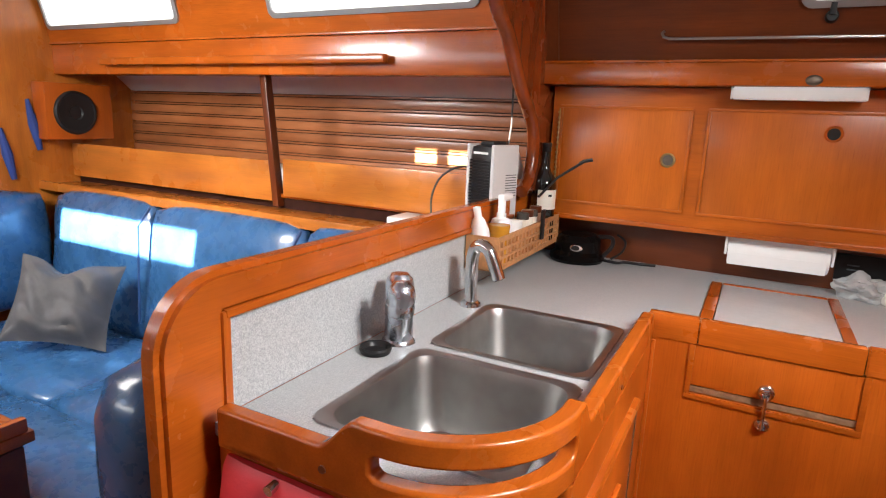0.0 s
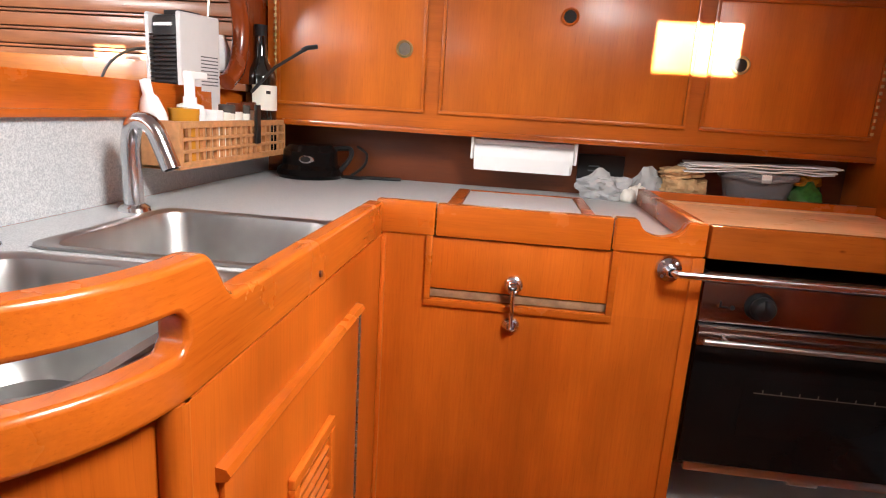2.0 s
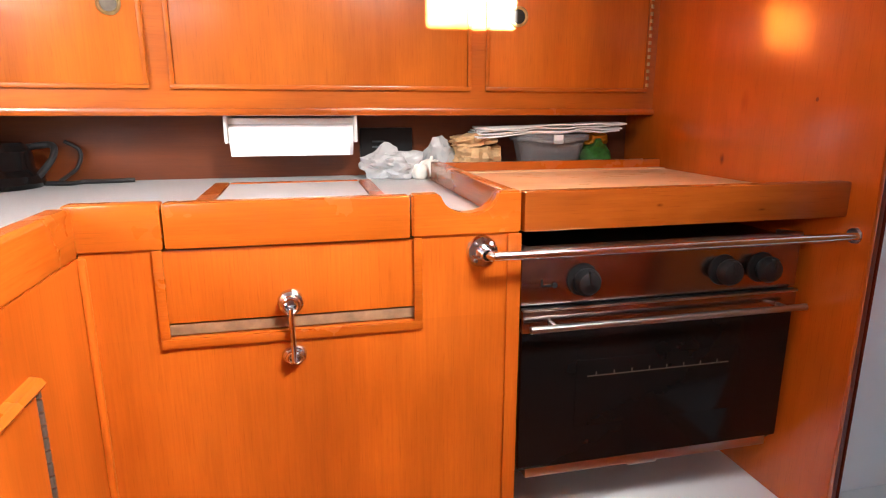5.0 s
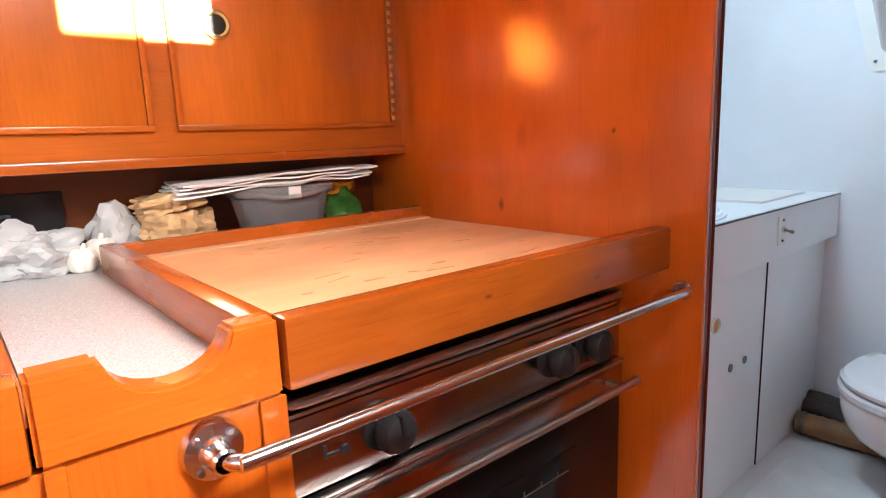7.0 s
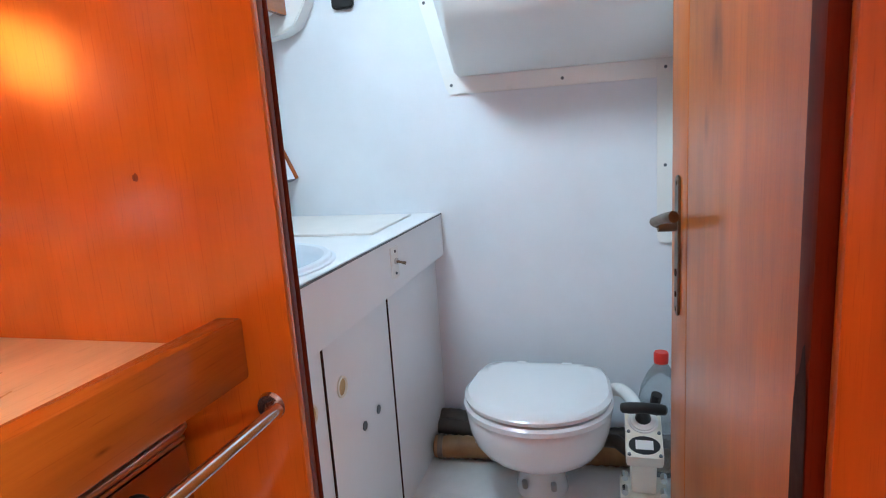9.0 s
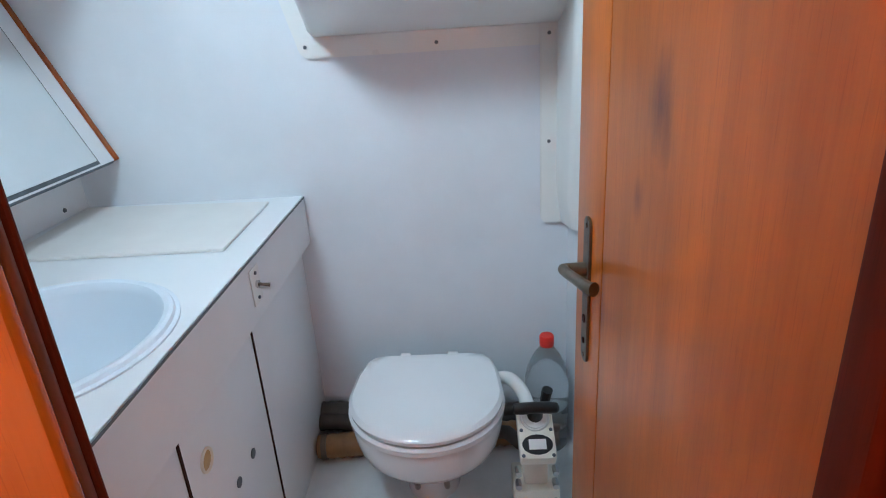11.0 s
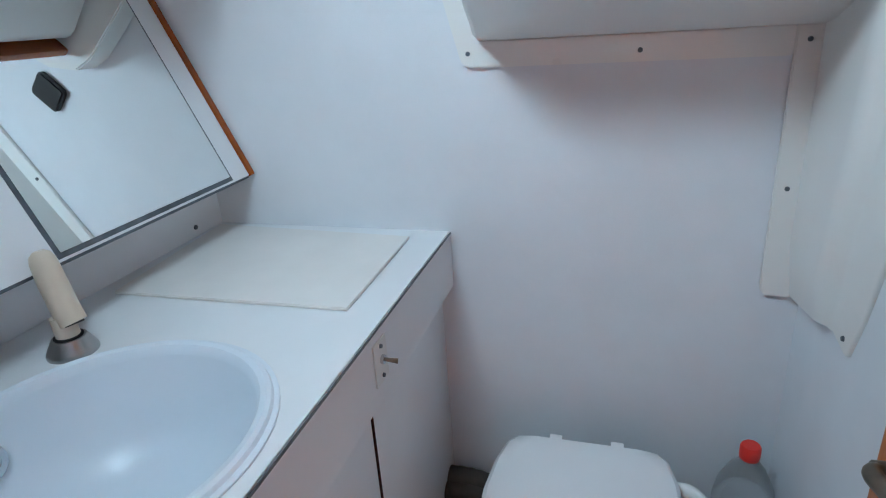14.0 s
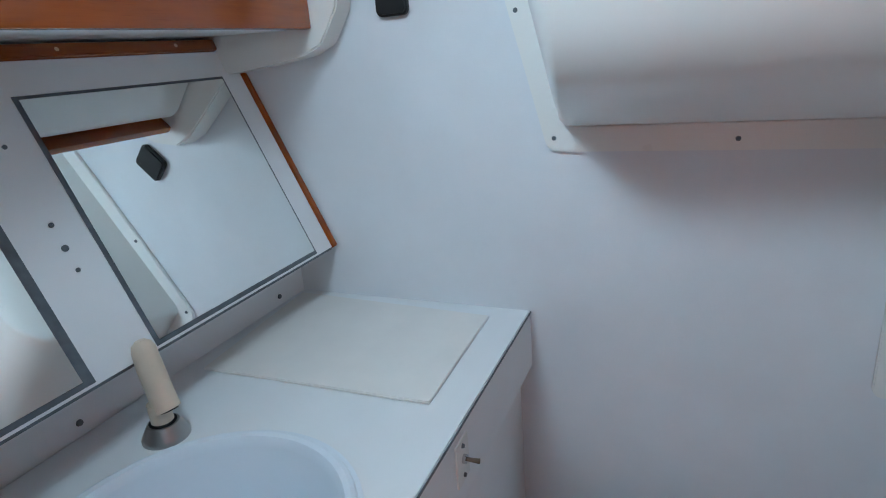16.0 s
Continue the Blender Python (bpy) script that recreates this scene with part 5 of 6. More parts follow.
# open door to the compartment
door_1 = thing("door_1", "open varnished wooden door with bronze lever handle", "door", kind="structure", at=(0.992, 0.925, 0.30))
dm = Matrix.Translation((0.992, 0.932, 0)) @ pose(0, 0, 0, 0, 0, math.degrees(math.atan2(0.042, 0.525)))
DW = 0.527
for nm, bm, mt in (("panel", box(0.0, DW - 0.117, -0.028, 0.0, 0.305, 1.85), DOOR_WOOD), ("stile", box(DW - 0.112, DW, -0.028, 0.0, 0.305, 1.85, 0.003), DOOR_WOOD), ("groove", box(DW - 0.117, DW - 0.112, -0.028, -0.005, 0.305, 1.85), BLOT_AND_SHADE)):
    bmesh.ops.transform(bm, matrix=dm, verts=bm.verts)
    part(nm, bm, mt, door_1)
bm = box(0.0, 0.004, 0, 0.002, 0.305, 1.85, m=dm)
part("hinge", bm, BRASS, door_1)
bm = prism(round_rect(DW - 0.058, 0.912, 0.027, 0.215, 0.0125), "y", 0.0, 0.004, bevel=0.001)
bmesh.ops.transform(bm, matrix=dm, verts=bm.verts)
plate = part("handle_plate", bm, BRONZE, door_1)
bm = cyl((DW - 0.056, 0.004, 0.945), (DW - 0.056, 0.03, 0.945), 0.010, 16)
pts = curve_through([(DW - 0.056, 0.012, 0.945), (DW - 0.057, 0.026, 0.947), (DW - 0.066, 0.036, 0.952), (DW - 0.09, 0.037, 0.957), (DW - 0.14, 0.036, 0.968), (DW - 0.172, 0.034, 0.974), (DW - 0.182, 0.030, 0.976)], 6)
tube([(*p,) for p in pts], 0.007, 12, bm, radii=[0.0085 - 0.0015 * math.sin(math.pi * i / len(pts)) for i in range(len(pts))])
bmesh.ops.transform(bm, matrix=dm, verts=bm.verts)
part("lever", bm, BRONZE, plate, "curved bronze lever")
for z, r in ((0.872, 0.006), (1.008, 0.0035), (0.838, 0.0045), (0.815, 0.0035)):
    bm = cyl((DW - 0.058, 0.003, z), (DW - 0.058, 0.0055, z), r, 12)
    bmesh.ops.transform(bm, matrix=dm, verts=bm.verts)
    part("keyhole" if r > 0.004 else "screw", bm, BLOT_AND_SHADE if r > 0.004 else BRONZE, plate)

# ---- saloon ----
SB = 1.72
sbeam = thing("saloon_beam", "long varnished teak beam with handrail below the windows", "beam", kind="structure")
part("beam", box(-3.0, -0.664, SB, SB + 0.10, 1.50, 1.632, 0.006), TEAK_H, sbeam)
part("bead", box(-3.0, -0.664, SB - 0.010, SB, 1.632, 1.642, 0.002), TEAK_H, sbeam)
hr = thing("handrail", "varnished teak handrail fixed to the saloon beam", "rail")
part("rail", box(-2.59, -1.11, SB - 0.048, SB - 0.02, 1.535, 1.565, 0.009), TEAK_H, hr)
for hx in (-2.57, -2.2, -1.83, -1.46, -1.15):
    part("standoff", box(hx, hx + 0.03, SB - 0.03, SB, 1.537, 1.563, 0.004), TEAK_H, hr)
sside = thing("saloon_cabin_side", "varnished cabin side above the saloon beam", "wall", kind="structure")
part("panel", prism([(SB, 1.64), (SB + 0.02, 1.64), (SB - 0.06, 1.98), (SB - 0.08, 1.98)], "x", -3.0, -0.664), TEAK_H, sside)
for i, (x0, x1) in enumerate(((-3.2, -2.09), (-1.62, -0.79))):
    window("window_2" if i == 0 else "window_3", max(x0, -2.98), x1, 1.690, 1.90, SB - 0.040, "bright cabin window in a grey metal frame", ALUMINIUM)
solo("hull_liner", prism([(2.115, 1.447), (1.93, 1.60), (1.96, 1.62), (2.22, 1.47), (2.22, 1.447)], "x", -3.0, -0.664), HEADLINER, "white lining under the side deck", "wall", kind="structure")
slats = thing("hull_slats", "satin wooden hull lining of horizontal slats", "wall", kind="structure")
# dark backing painted as the shade between the slats
part("backing", prism([(2.125, 1.13), (2.13, 1.48), (2.15, 1.48), (2.145, 1.13)], "x", -3.0, -0.664), BLOT_AND_SHADE, slats)
for i in range(6):
    z = 1.135 + i * 0.0520
    part("slat", box(-3.0, -0.664, 2.105, 2.124, z, z + 0.0375, 0.002), SLAT, slats)
    part("slat", box(-3.0, -0.664, 2.107, 2.124, z + 0.0410, z + 0.0485, 0.001), SLAT, slats)
shelf = thing("saloon_shelf", "varnished teak bookshelf with fiddle board along the hull", "shelf")
part("fiddle_board", box(-2.99, -1.69, 1.765, 1.785, 1.02, 1.178, 0.003), GOLDEN, shelf)
part("fiddle_board", box(-1.63, -0.74, 1.765, 1.785, 1.045, 1.19, 0.003), GOLDEN, shelf)
part("base", box(-3.0, -0.735, 1.785, 2.12, 1.035, 1.05), TEAK_H, shelf)
lean = Matrix.Identity(4)
lean[0][2] = -0.11
part("upright", box(-1.575, -1.545, 1.764, 1.80, 1.0, 1.50, 0.003, m=lean), MAHOGANY_V, shelf)
ledge = thing("backrest_ledge", "varnished teak ledge behind the settee backrest", "shelf")
part("ledge", box(-3.0, -0.735, 1.62, 1.80, 0.972, 0.99, 0.003), GOLDEN, ledge)
part("lip", box(-3.0, -0.735, 1.60, 1.622, 0.965, 1.005, 0.004), GOLDEN, ledge)
part("back", box(-3.0, -0.735, 1.80, 1.81, 0.5, 1.03), BLOT_AND_SHADE, ledge)


def cushion(name, x0, x1, y0, y1, z0, z1, puff=0.02, r=0.04, m=None, mat=None, parent=None, seed=1):
    own = bmesh.new()
    bmesh.ops.create_cube(own, size=1.0)
    bmesh.ops.subdivide_edges(own, edges=own.edges[:], cuts=7, use_grid_fill=True)
    sx, sy, sz = x1 - x0, y1 - y0, z1 - z0
    for v in own.verts:
        u = v.co * 2
        d = Vector([math.copysign(max(0, abs(c) * s / 2 - (s / 2 - r)), c) for c, s in zip(u, (sx, sy, sz))])
        core = Vector([math.copysign(min(abs(c) * s / 2, s / 2 - r), c) for c, s in zip(u, (sx, sy, sz))])
        if d.length > 1e-6:
            d = d.normalized() * min(r, max(abs(d.x), abs(d.y), abs(d.z)))
        p = core + d
        bulge = puff * (1 - u.x ** 2) * (1 - u.y ** 2) if abs(u.z) > 0.99 else puff * (1 - u.x ** 2) * (1 - u.z ** 2) if abs(u.y) > 0.99 else puff * (1 - u.z ** 2) * (1 - u.y ** 2)
        if abs(u.z) > 0.99:
            p.z += math.copysign(bulge, u.z)
        elif abs(u.y) > 0.99:
            p.y += math.copysign(bulge, u.y)
        else:
            p.x += math.copysign(bulge, u.x)
        c = Vector(((x0 + x1) / 2, (y0 + y1) / 2, (z0 + z1) / 2))
        p += c
        p += 0.006 * Vector((noise.noise(p * 7 + Vector((seed, 0, 0))), noise.noise(p * 7 + Vector((0, seed, 0))), noise.noise(p * 7 + Vector((0, 0, seed)))))
        v.co = p
    if m is not None:
        bmesh.ops.transform(own, matrix=m, verts=own.verts)
    return own


settee = thing("settee_base", "varnished settee base along the saloon", "settee")
part("front", box(-2.98, -0.74, 0.95, 1.80, 0.0, 0.30), TEAK_H, settee)
part("end", box(-2.98, -2.30, -0.4, 0.95, 0.0, 0.30), TEAK_H, settee)
part("extension", box(-2.29, -0.93, 0.42, 0.949, 0.0, 0.298), TEAK_H, settee)
lean_m = Matrix.Translation((0, 1.60, 0.44)) @ pose(0, 0, 0, -8, 0, 0) @ Matrix.Translation((0, -1.60, -0.44))
for i, (x0, x1) in enumerate(((-2.82, -2.15), (-2.145, -1.36), (-1.355, -0.99))):
    c = thing("backrest_cushion", "blue vinyl backrest cushion of the settee", "cushion", "blue settee backrests")
    part("cover", cushion("cover", x0, x1, 1.48, 1.60, 0.40, 0.968, 0.018, 0.05, lean_m, seed=i), BLUE, c, smooth=70)
    part("piping", tube([(x1 - 0.002, 1.478, 0.50), (x1 - 0.002, 1.50, 0.90), (x1 - 0.002, 1.56, 0.968)], 0.005, 8), BLUE_DARK, c)
c = thing("backrest_cushion", "blue vinyl backrest cushion against the forward bulkhead", "cushion", "blue settee backrests")
part("cover", cushion("cover", -2.98, -2.84, 0.3, 1.55, 0.46, 0.975, 0.02, 0.05, seed=9), BLUE, c, smooth=70)
for i, (x0, x1, y0, y1) in enumerate(((-2.84, -1.95, 0.98, 1.50), (-1.945, -1.0, 0.98, 1.50), (-2.84, -2.1, 0.1, 0.975), (-2.095, -0.96, 0.40, 0.975))):
    c = thing("seat_cushion", "worn blue vinyl seat cushion of the settee", "cushion", "blue settee seats")
    part("cover", cushion("cover", x0, x1, y0, y1, 0.30, 0.44, 0.015, 0.045, seed=20 + i), BLUE, c, smooth=70)
c = thing("backrest_cushion", "dark blue vinyl cushion against the galley divider", "cushion", "blue settee backrests")
part("cover", cushion("cover", -0.925, -0.745, 0.515, 1.50, 0.30, 0.965, 0.012, 0.075, seed=40), BLUE, c, smooth=70)
pil = thing("throw_pillow", "grey velvet throw pillow leaning on the settee", "pillow")
own = bmesh.new()
bmesh.ops.create_grid(own, x_segments=40, y_segments=40, size=1.0)
ret = bmesh.ops.extrude_face_region(own, geom=own.faces[:])
topv = {v for v in ret["geom"] if isinstance(v, bmesh.types.BMVert)}
for v in own.verts:
    u, w = v.co.x, v.co.y
    pinch = 1 - 0.10 * (1 - u * u) * abs(w) - 0.0
    pinch2 = 1 - 0.10 * (1 - w * w) * abs(u)
    hgt = 0.07 * (1 - u ** 4) * (1 - w ** 4) + 0.03 * abs(noise.noise(Vector((u * 2.6 + w * 1.5, w * 1.2, 5)))) + 0.014 * noise.noise(Vector((u * 2.2, w * 2.2, 3 if v in topv else 9)))
    fold = u * 0.7 + w * 1.3 + 0.5 * noise.noise(Vector((u * 1.4, w * 1.4, 2)))
    hgt += 0.022 * abs(math.sin(fold * 4.2)) ** 0.6 * (0.4 + abs(noise.noise(Vector((u * 1.3, w * 1.3, 7)))) * 1.6)
    hgt -= 0.035 * math.exp(-((u + 0.15) ** 2) / 0.03) * max(0, w) ** 1.5
    hgt *= 1 - max(abs(u), abs(w)) ** 6
    dip = 0.045 * math.exp(-((u + 0.15) ** 2) / 0.09) * max(0, w) ** 2
    v.co = Vector((0.18 * u * pinch2, 0.17 * w * pinch - dip, hgt if v in topv else -hgt * 0.6))
bmesh.ops.remove_doubles(own, verts=own.verts, dist=0.001)
bmesh.ops.transform(own, matrix=Matrix.Translation((-2.25, 1.245, 0.632)) @ pose(0, 0, 0, 60, 10, 42) , verts=own.verts)
part("cover", own, GREY_CLOTH, pil, smooth=80)
tbl = thing("saloon_table", "varnished saloon table with raised fiddle edge", "table")
part("top", box(-2.0, -1.235, 0.0, 0.60, 0.69, 0.715, 0.004), TEAK_H, tbl)
part("leaf", box(-2.0, -1.24, 0.40, 0.58, 0.40, 0.685, 0.004), MAHOGANY, tbl)
part("fiddle", box(-1.257, -1.237, 0.0, 0.59, 0.715, 0.745, 0.005), TEAK_Y, tbl)
part("leg", box(-1.75, -1.6, 0.2, 0.35, 0.0, 0.69, 0.006), TEAK_V, tbl)

# ---- small things in the galley ----
tap1 = thing("mixer_tap", "chrome pull-out mixer tap behind the sinks", "tap", at=(-0.612, 1.0, CZ))
part("column", lathe([(0.0, 0.150), (0.018, 0.148), (0.027, 0.138), (0.030, 0.122), (0.030, 0.094), (0.028, 0.092), (0.028, 0.086), (0.030, 0.084), (0.030, 0.010), (0.035, 0.005), (0.036, 0.0)], (-0.622, 1.012, CZ), 28), SATIN, tap1)
hx, hy = -0.574, 0.942
part("neck", tube(curve_through([(-0.620, 1.008, CZ + 0.062), (-0.607, 0.990, CZ + 0.090), (-0.592, 0.968, CZ + 0.112), (hx, hy, CZ + 0.122)], 4), 0.019, 16), SATIN, tap1)
head = part("spray_head", lathe([(0.0, 0.156), (0.014, 0.154), (0.023, 0.146), (0.0265, 0.134), (0.0265, 0.112), (0.0255, 0.110), (0.0255, 0.106), (0.0265, 0.104), (0.0245, 0.088), (0.020, 0.084), (0.0, 0.084)], (hx, hy, CZ), 28), SATIN, tap1, "bell-shaped pull-out spray head")
part("nozzle", cyl((hx, hy, CZ + 0.0825), (hx, hy, CZ + 0.085), 0.017, 18), BLACK, head)
tap2 = thing("water_tap", "tall curved brushed steel water tap", "tap", at=(-0.602, 1.325, CZ))
part("base", lathe([(0.0, 0.014), (0.018, 0.013), (0.026, 0.007), (0.028, 0.0)], (-0.602, 1.325, CZ), 24), CHROME, tap2)
pts = curve_through([(-0.602, 1.325, CZ + 0.01), (-0.603, 1.325, CZ + 0.07), (-0.602, 1.325, CZ + 0.125), (-0.592, 1.324, CZ + 0.153), (-0.572, 1.323, CZ + 0.158), (-0.555, 1.322, CZ + 0.145), (-0.540, 1.322, CZ + 0.112), (-0.527, 1.322, CZ + 0.080)], 5)
part("spout", tube(pts, 0.0165, 18), CHROME, tap2)
part("spout_mouth", cyl(Vector(pts[-1]), Vector(pts[-1]) + Vector((0.0006, 0, -0.0015)), 0.012, 16), GAP_SHADE, tap2)
pl = thing("sink_plug", "black rubber sink plug lying upside down", "plug", at=(-0.628, 0.94, CZ))
part("plug", lathe([(0.0, 0.004), (0.022, 0.005), (0.026, 0.012), (0.031, 0.014), (0.033, 0.009), (0.030, 0.0), (0.0, 0.0)], (-0.628, 0.935, CZ + 0.0005), 28), BLACK, pl)

bk = thing("wooden_rack", "tan lattice spice rack hung on the splashback", "basket")
RX0, RX1, RY0, RY1, RZ0, RZ1 = -0.678, -0.580, 1.44, 1.98, 0.968, 1.062
part("bottom", box(RX0, RX1, RY0, RY1, RZ0, RZ0 + 0.006), TAN, bk)
part("end_board", box(RX0, RX1, RY0, RY0 + 0.010, RZ0, RZ1, 0.002), TAN, bk)
part("end_board", box(RX0, RX1, RY1 - 0.010, RY1, RZ0, RZ1, 0.002), TAN, bk)
part("back_board", box(RX0, RX0 + 0.006, RY0 + 0.01, RY1 - 0.01, RZ0, RZ1), TAN, bk)
for z0, z1 in ((RZ0 + 0.006, RZ0 + 0.014), (RZ0 + 0.031, RZ0 + 0.038), (RZ0 + 0.055, RZ0 + 0.062), (RZ1 - 0.014, RZ1)):
    part("lattice_strip", box(RX1 - 0.008, RX1, RY0 + 0.010, RY1 - 0.010, z0, z1, 0.0015), TAN, bk)
n_up = 18
for i in range(n_up + 1):
    y = RY0 + 0.010 + i * (RY1 - RY0 - 0.03) / n_up
    part("lattice_strip", box(RX1 - 0.011, RX1 - 0.003, y, y + 0.0105, RZ0 + 0.006, RZ1 - 0.004), TAN, bk)
bz = RZ0 + 0.006
wine = thing("wine_bottle", "dark red wine bottle with a cream label", "bottle", at=(-0.615, 1.905, bz))
wx, wy = -0.622, 1.915
part("glass", lathe([(0.0, 0.0), (0.038, 0.0), (0.040, 0.006), (0.040, 0.19), (0.036, 0.212), (0.022, 0.232), (0.0155, 0.25), (0.0155, 0.30)], (wx, wy, bz), 32), WINE_GLASS, wine)
part("foil", lathe([(0.0155, 0.255), (0.0155, 0.315), (0.0165, 0.318), (0.0165, 0.328), (0.0, 0.328)], (wx, wy, bz), 24), BLACK, wine)
bm = bmesh.new()
arc = [(0.0407 * math.cos(radians(d)), 0.0407 * math.sin(radians(d))) for d in range(-100, 41, 10)]
lo = [bm.verts.new((wx + p[0], wy + p[1], bz + 0.112)) for p in arc]
hi = [bm.verts.new((wx + p[0], wy + p[1], bz + 0.176)) for p in arc]
for i in range(len(arc) - 1):
    bm.faces.new((lo[i], lo[i + 1], hi[i + 1], hi[i]))
lbl = part("label", bm, LABEL_CREAM, wine, "cream paper label")
part("label_mark", box(-0.006, 0.006, -0.0005, 0.0005, -0.004, 0.004, m=Matrix.Translation((wx + 0.0407 * math.cos(radians(-40)), wy + 0.0410 * math.sin(radians(-40)), bz + 0.158)) @ pose(0, 0, 0, 0, 0, 50)), BLACK, lbl)
pot = thing("soap_dispenser", "white pump dispenser bottle", "bottle", at=(-0.63, 1.565, bz))
part("body", lathe([(0.0, 0.0), (0.03, 0.0), (0.031, 0.004), (0.031, 0.105), (0.026, 0.118), (0.014, 0.122), (0.014, 0.135), (0.0, 0.135)], (-0.632, 1.575, bz), 26), PAPER, pot)
part("pump", cyl((-0.632, 1.575, bz + 0.13), (-0.632, 1.575, bz + 0.175), 0.011, 16), PAPER, pot)
part("nozzle", box(-0.642, -0.622, 1.565, 1.635, bz + 0.172, bz + 0.188, 0.004), PAPER, pot)
jar = thing("honey_jar", "amber jar with a white rim", "jar", at=(-0.60, 1.51, bz))
part("jar", lathe([(0.0, 0.0), (0.027, 0.0), (0.029, 0.006), (0.029, 0.105), (0.0, 0.105)], (-0.612, 1.515, bz), 24), AMBER, jar)
part("lid", lathe([(0.030, 0.0), (0.030, 0.012), (0.0, 0.014)], (-0.612, 1.515, bz + 0.100), 24), AMBER, jar)
sq = thing("squeeze_bottle", "white translucent squeeze bottle leaning in the rack", "bottle", at=(-0.65, 1.47, bz))
bm = lathe([(0.0, 0.0), (0.026, 0.0), (0.028, 0.01), (0.027, 0.10), (0.018, 0.13), (0.011, 0.138), (0.011, 0.165), (0.0, 0.168)], (0, 0, 0), 22, sy=0.7)
bmesh.ops.transform(bm, matrix=Matrix.Translation((-0.636, 1.478, bz)) @ pose(0, 0, 0, 6, -8, 0), verts=bm.verts)
part("body", bm, GRP, sq)
for i, (y, h, mt) in enumerate(((1.625, 0.100, PAPER), (1.66, 0.095, LABEL_CREAM), (1.70, 0.122, RUBBER), (1.74, 0.126, MAHOGANY), (1.78, 0.122, RUBBER), (1.815, 0.130, MAHOGANY))):
    s = thing("spice_jar" if i > 1 else "spice_box", "small spice jar with a dark lid" if i > 1 else "small white spice box", "jar" if i > 1 else "box", "jars in the spice rack", at=(-0.62, y, bz))
    if i > 1:
        part("jar", lathe([(0.0, 0.0), (0.017, 0.0), (0.018, 0.004), (0.018, h - 0.018), (0.0, h - 0.018)], (-0.612, y, bz), 18), LABEL_CREAM, s)
        part("lid", lathe([(0.019, 0.0), (0.019, 0.018), (0.017, 0.02), (0.0, 0.02)], (-0.612, y, bz + h - 0.019), 18), mt, s)
    else:
        part("box", box(-0.635, -0.590, y - 0.016, y + 0.016, bz, bz + h + 0.01, 0.002), mt, s)
wh = thing("kitchen_lighter", "long black kitchen lighter standing in the rack", "lighter")
part("shaft", tube([(-0.615, 1.84, 1.13), (-0.565, 1.87, 1.195), (-0.50, 1.905, 1.245)], 0.0042, 8), BLACK, wh)
part("tip", tube([(-0.505, 1.902, 1.242), (-0.495, 1.908, 1.250), (-0.470, 1.92, 1.256)], 0.006, 8), BLACK, wh)
hd = thing("black_strap", "black webbing strap hanging over the rack", "strap")
part("strap", box(-0.580, -0.572, 1.775, 1.80, 1.005, 1.10, 0.003), BLACK, hd)

ap = thing("black_appliance", "round black cooking appliance in the counter corner", "appliance", at=(-0.52, 2.0, CZ))
part("body", lathe([(0.0, 0.0), (0.088, 0.0), (0.094, 0.010), (0.092, 0.026), (0.078, 0.038), (0.076, 0.075), (0.06, 0.092), (0.0, 0.096)], (-0.515, 2.005, CZ + 0.0005), 40), BLACK_GLOSS, ap)
part("dial", lathe([(0.0, 0.006), (0.012, 0.006), (0.020, 0.003), (0.022, 0.0)], (-0.50, 1.927, CZ + 0.056), 24, m=pose(0, 0, 0, 78, 0, 0), sy=0.55), CHROME, ap)
part("dial_face", lathe([(0.0, 0.007), (0.014, 0.0065)], (-0.50, 1.9265, CZ + 0.056), 20, m=pose(0, 0, 0, 78, 0, 0), sy=0.55), BLACK, ap)
part("handle", tube(curve_through([(-0.43, 2.0, CZ + 0.02), (-0.40, 2.01, CZ + 0.06), (-0.41, 2.04, CZ + 0.085), (-0.46, 2.05, CZ + 0.08)], 5), 0.007, 10), BLACK, ap)
cb = thing("power_cable", "black power cable lying on the counter", "cable")
part("cable", tube(curve_through([(-0.44, 2.03, CZ + 0.006), (-0.38, 2.02, CZ + 0.005), (-0.36, 2.045, CZ + 0.005), (-0.31, 2.05, CZ + 0.005), (-0.26, 2.06, CZ + 0.005)], 6), 0.005, 8), BLACK, cb)
part("cable", tube(curve_through([(-0.41, 2.06, CZ + 0.006), (-0.375, 2.07, CZ + 0.035), (-0.37, 2.08, CZ + 0.07), (-0.40, 2.085, CZ + 0.09)], 6), 0.004, 8), BLACK, cb)

kr = thing("kitchen_roll_holder", "white kitchen paper roll under the cupboard", "paper roll")
part("holder", box(-0.055, 0.228, 2.02, 2.098, 1.006, 1.046, 0.006), GRP, kr)
part("bracket", box(-0.058, -0.05, 2.0, 2.098, 0.99, 1.05, 0.004), GRP, kr)
part("bracket", box(0.224, 0.232, 2.0, 2.098, 0.99, 1.05, 0.004), GRP, kr)
part("roll", cyl((-0.048, 2.045, 1.0), (0.222, 2.045, 1.0), 0.041, 36), PAPER, kr)
part("loose_sheet", prism([(2.002, 1.0), (2.0045, 1.0), (2.006, 0.962), (2.0035, 0.962)], "x", -0.046, 0.214), PAPER, kr)
so = thing("socket_plate", "black plastic socket plate on the wall", "socket")
part("plate", box(0.245, 0.375, 2.092, 2.1, 0.935, 1.02, 0.003), BLACK, so)
part("slot", box(0.275, 0.305, 2.089, 2.092, 0.985, 0.989), SEALANT, so)
part("slot", box(0.275, 0.305, 2.089, 2.092, 0.972, 0.976), SEALANT, so)

rng = random.Random(5)


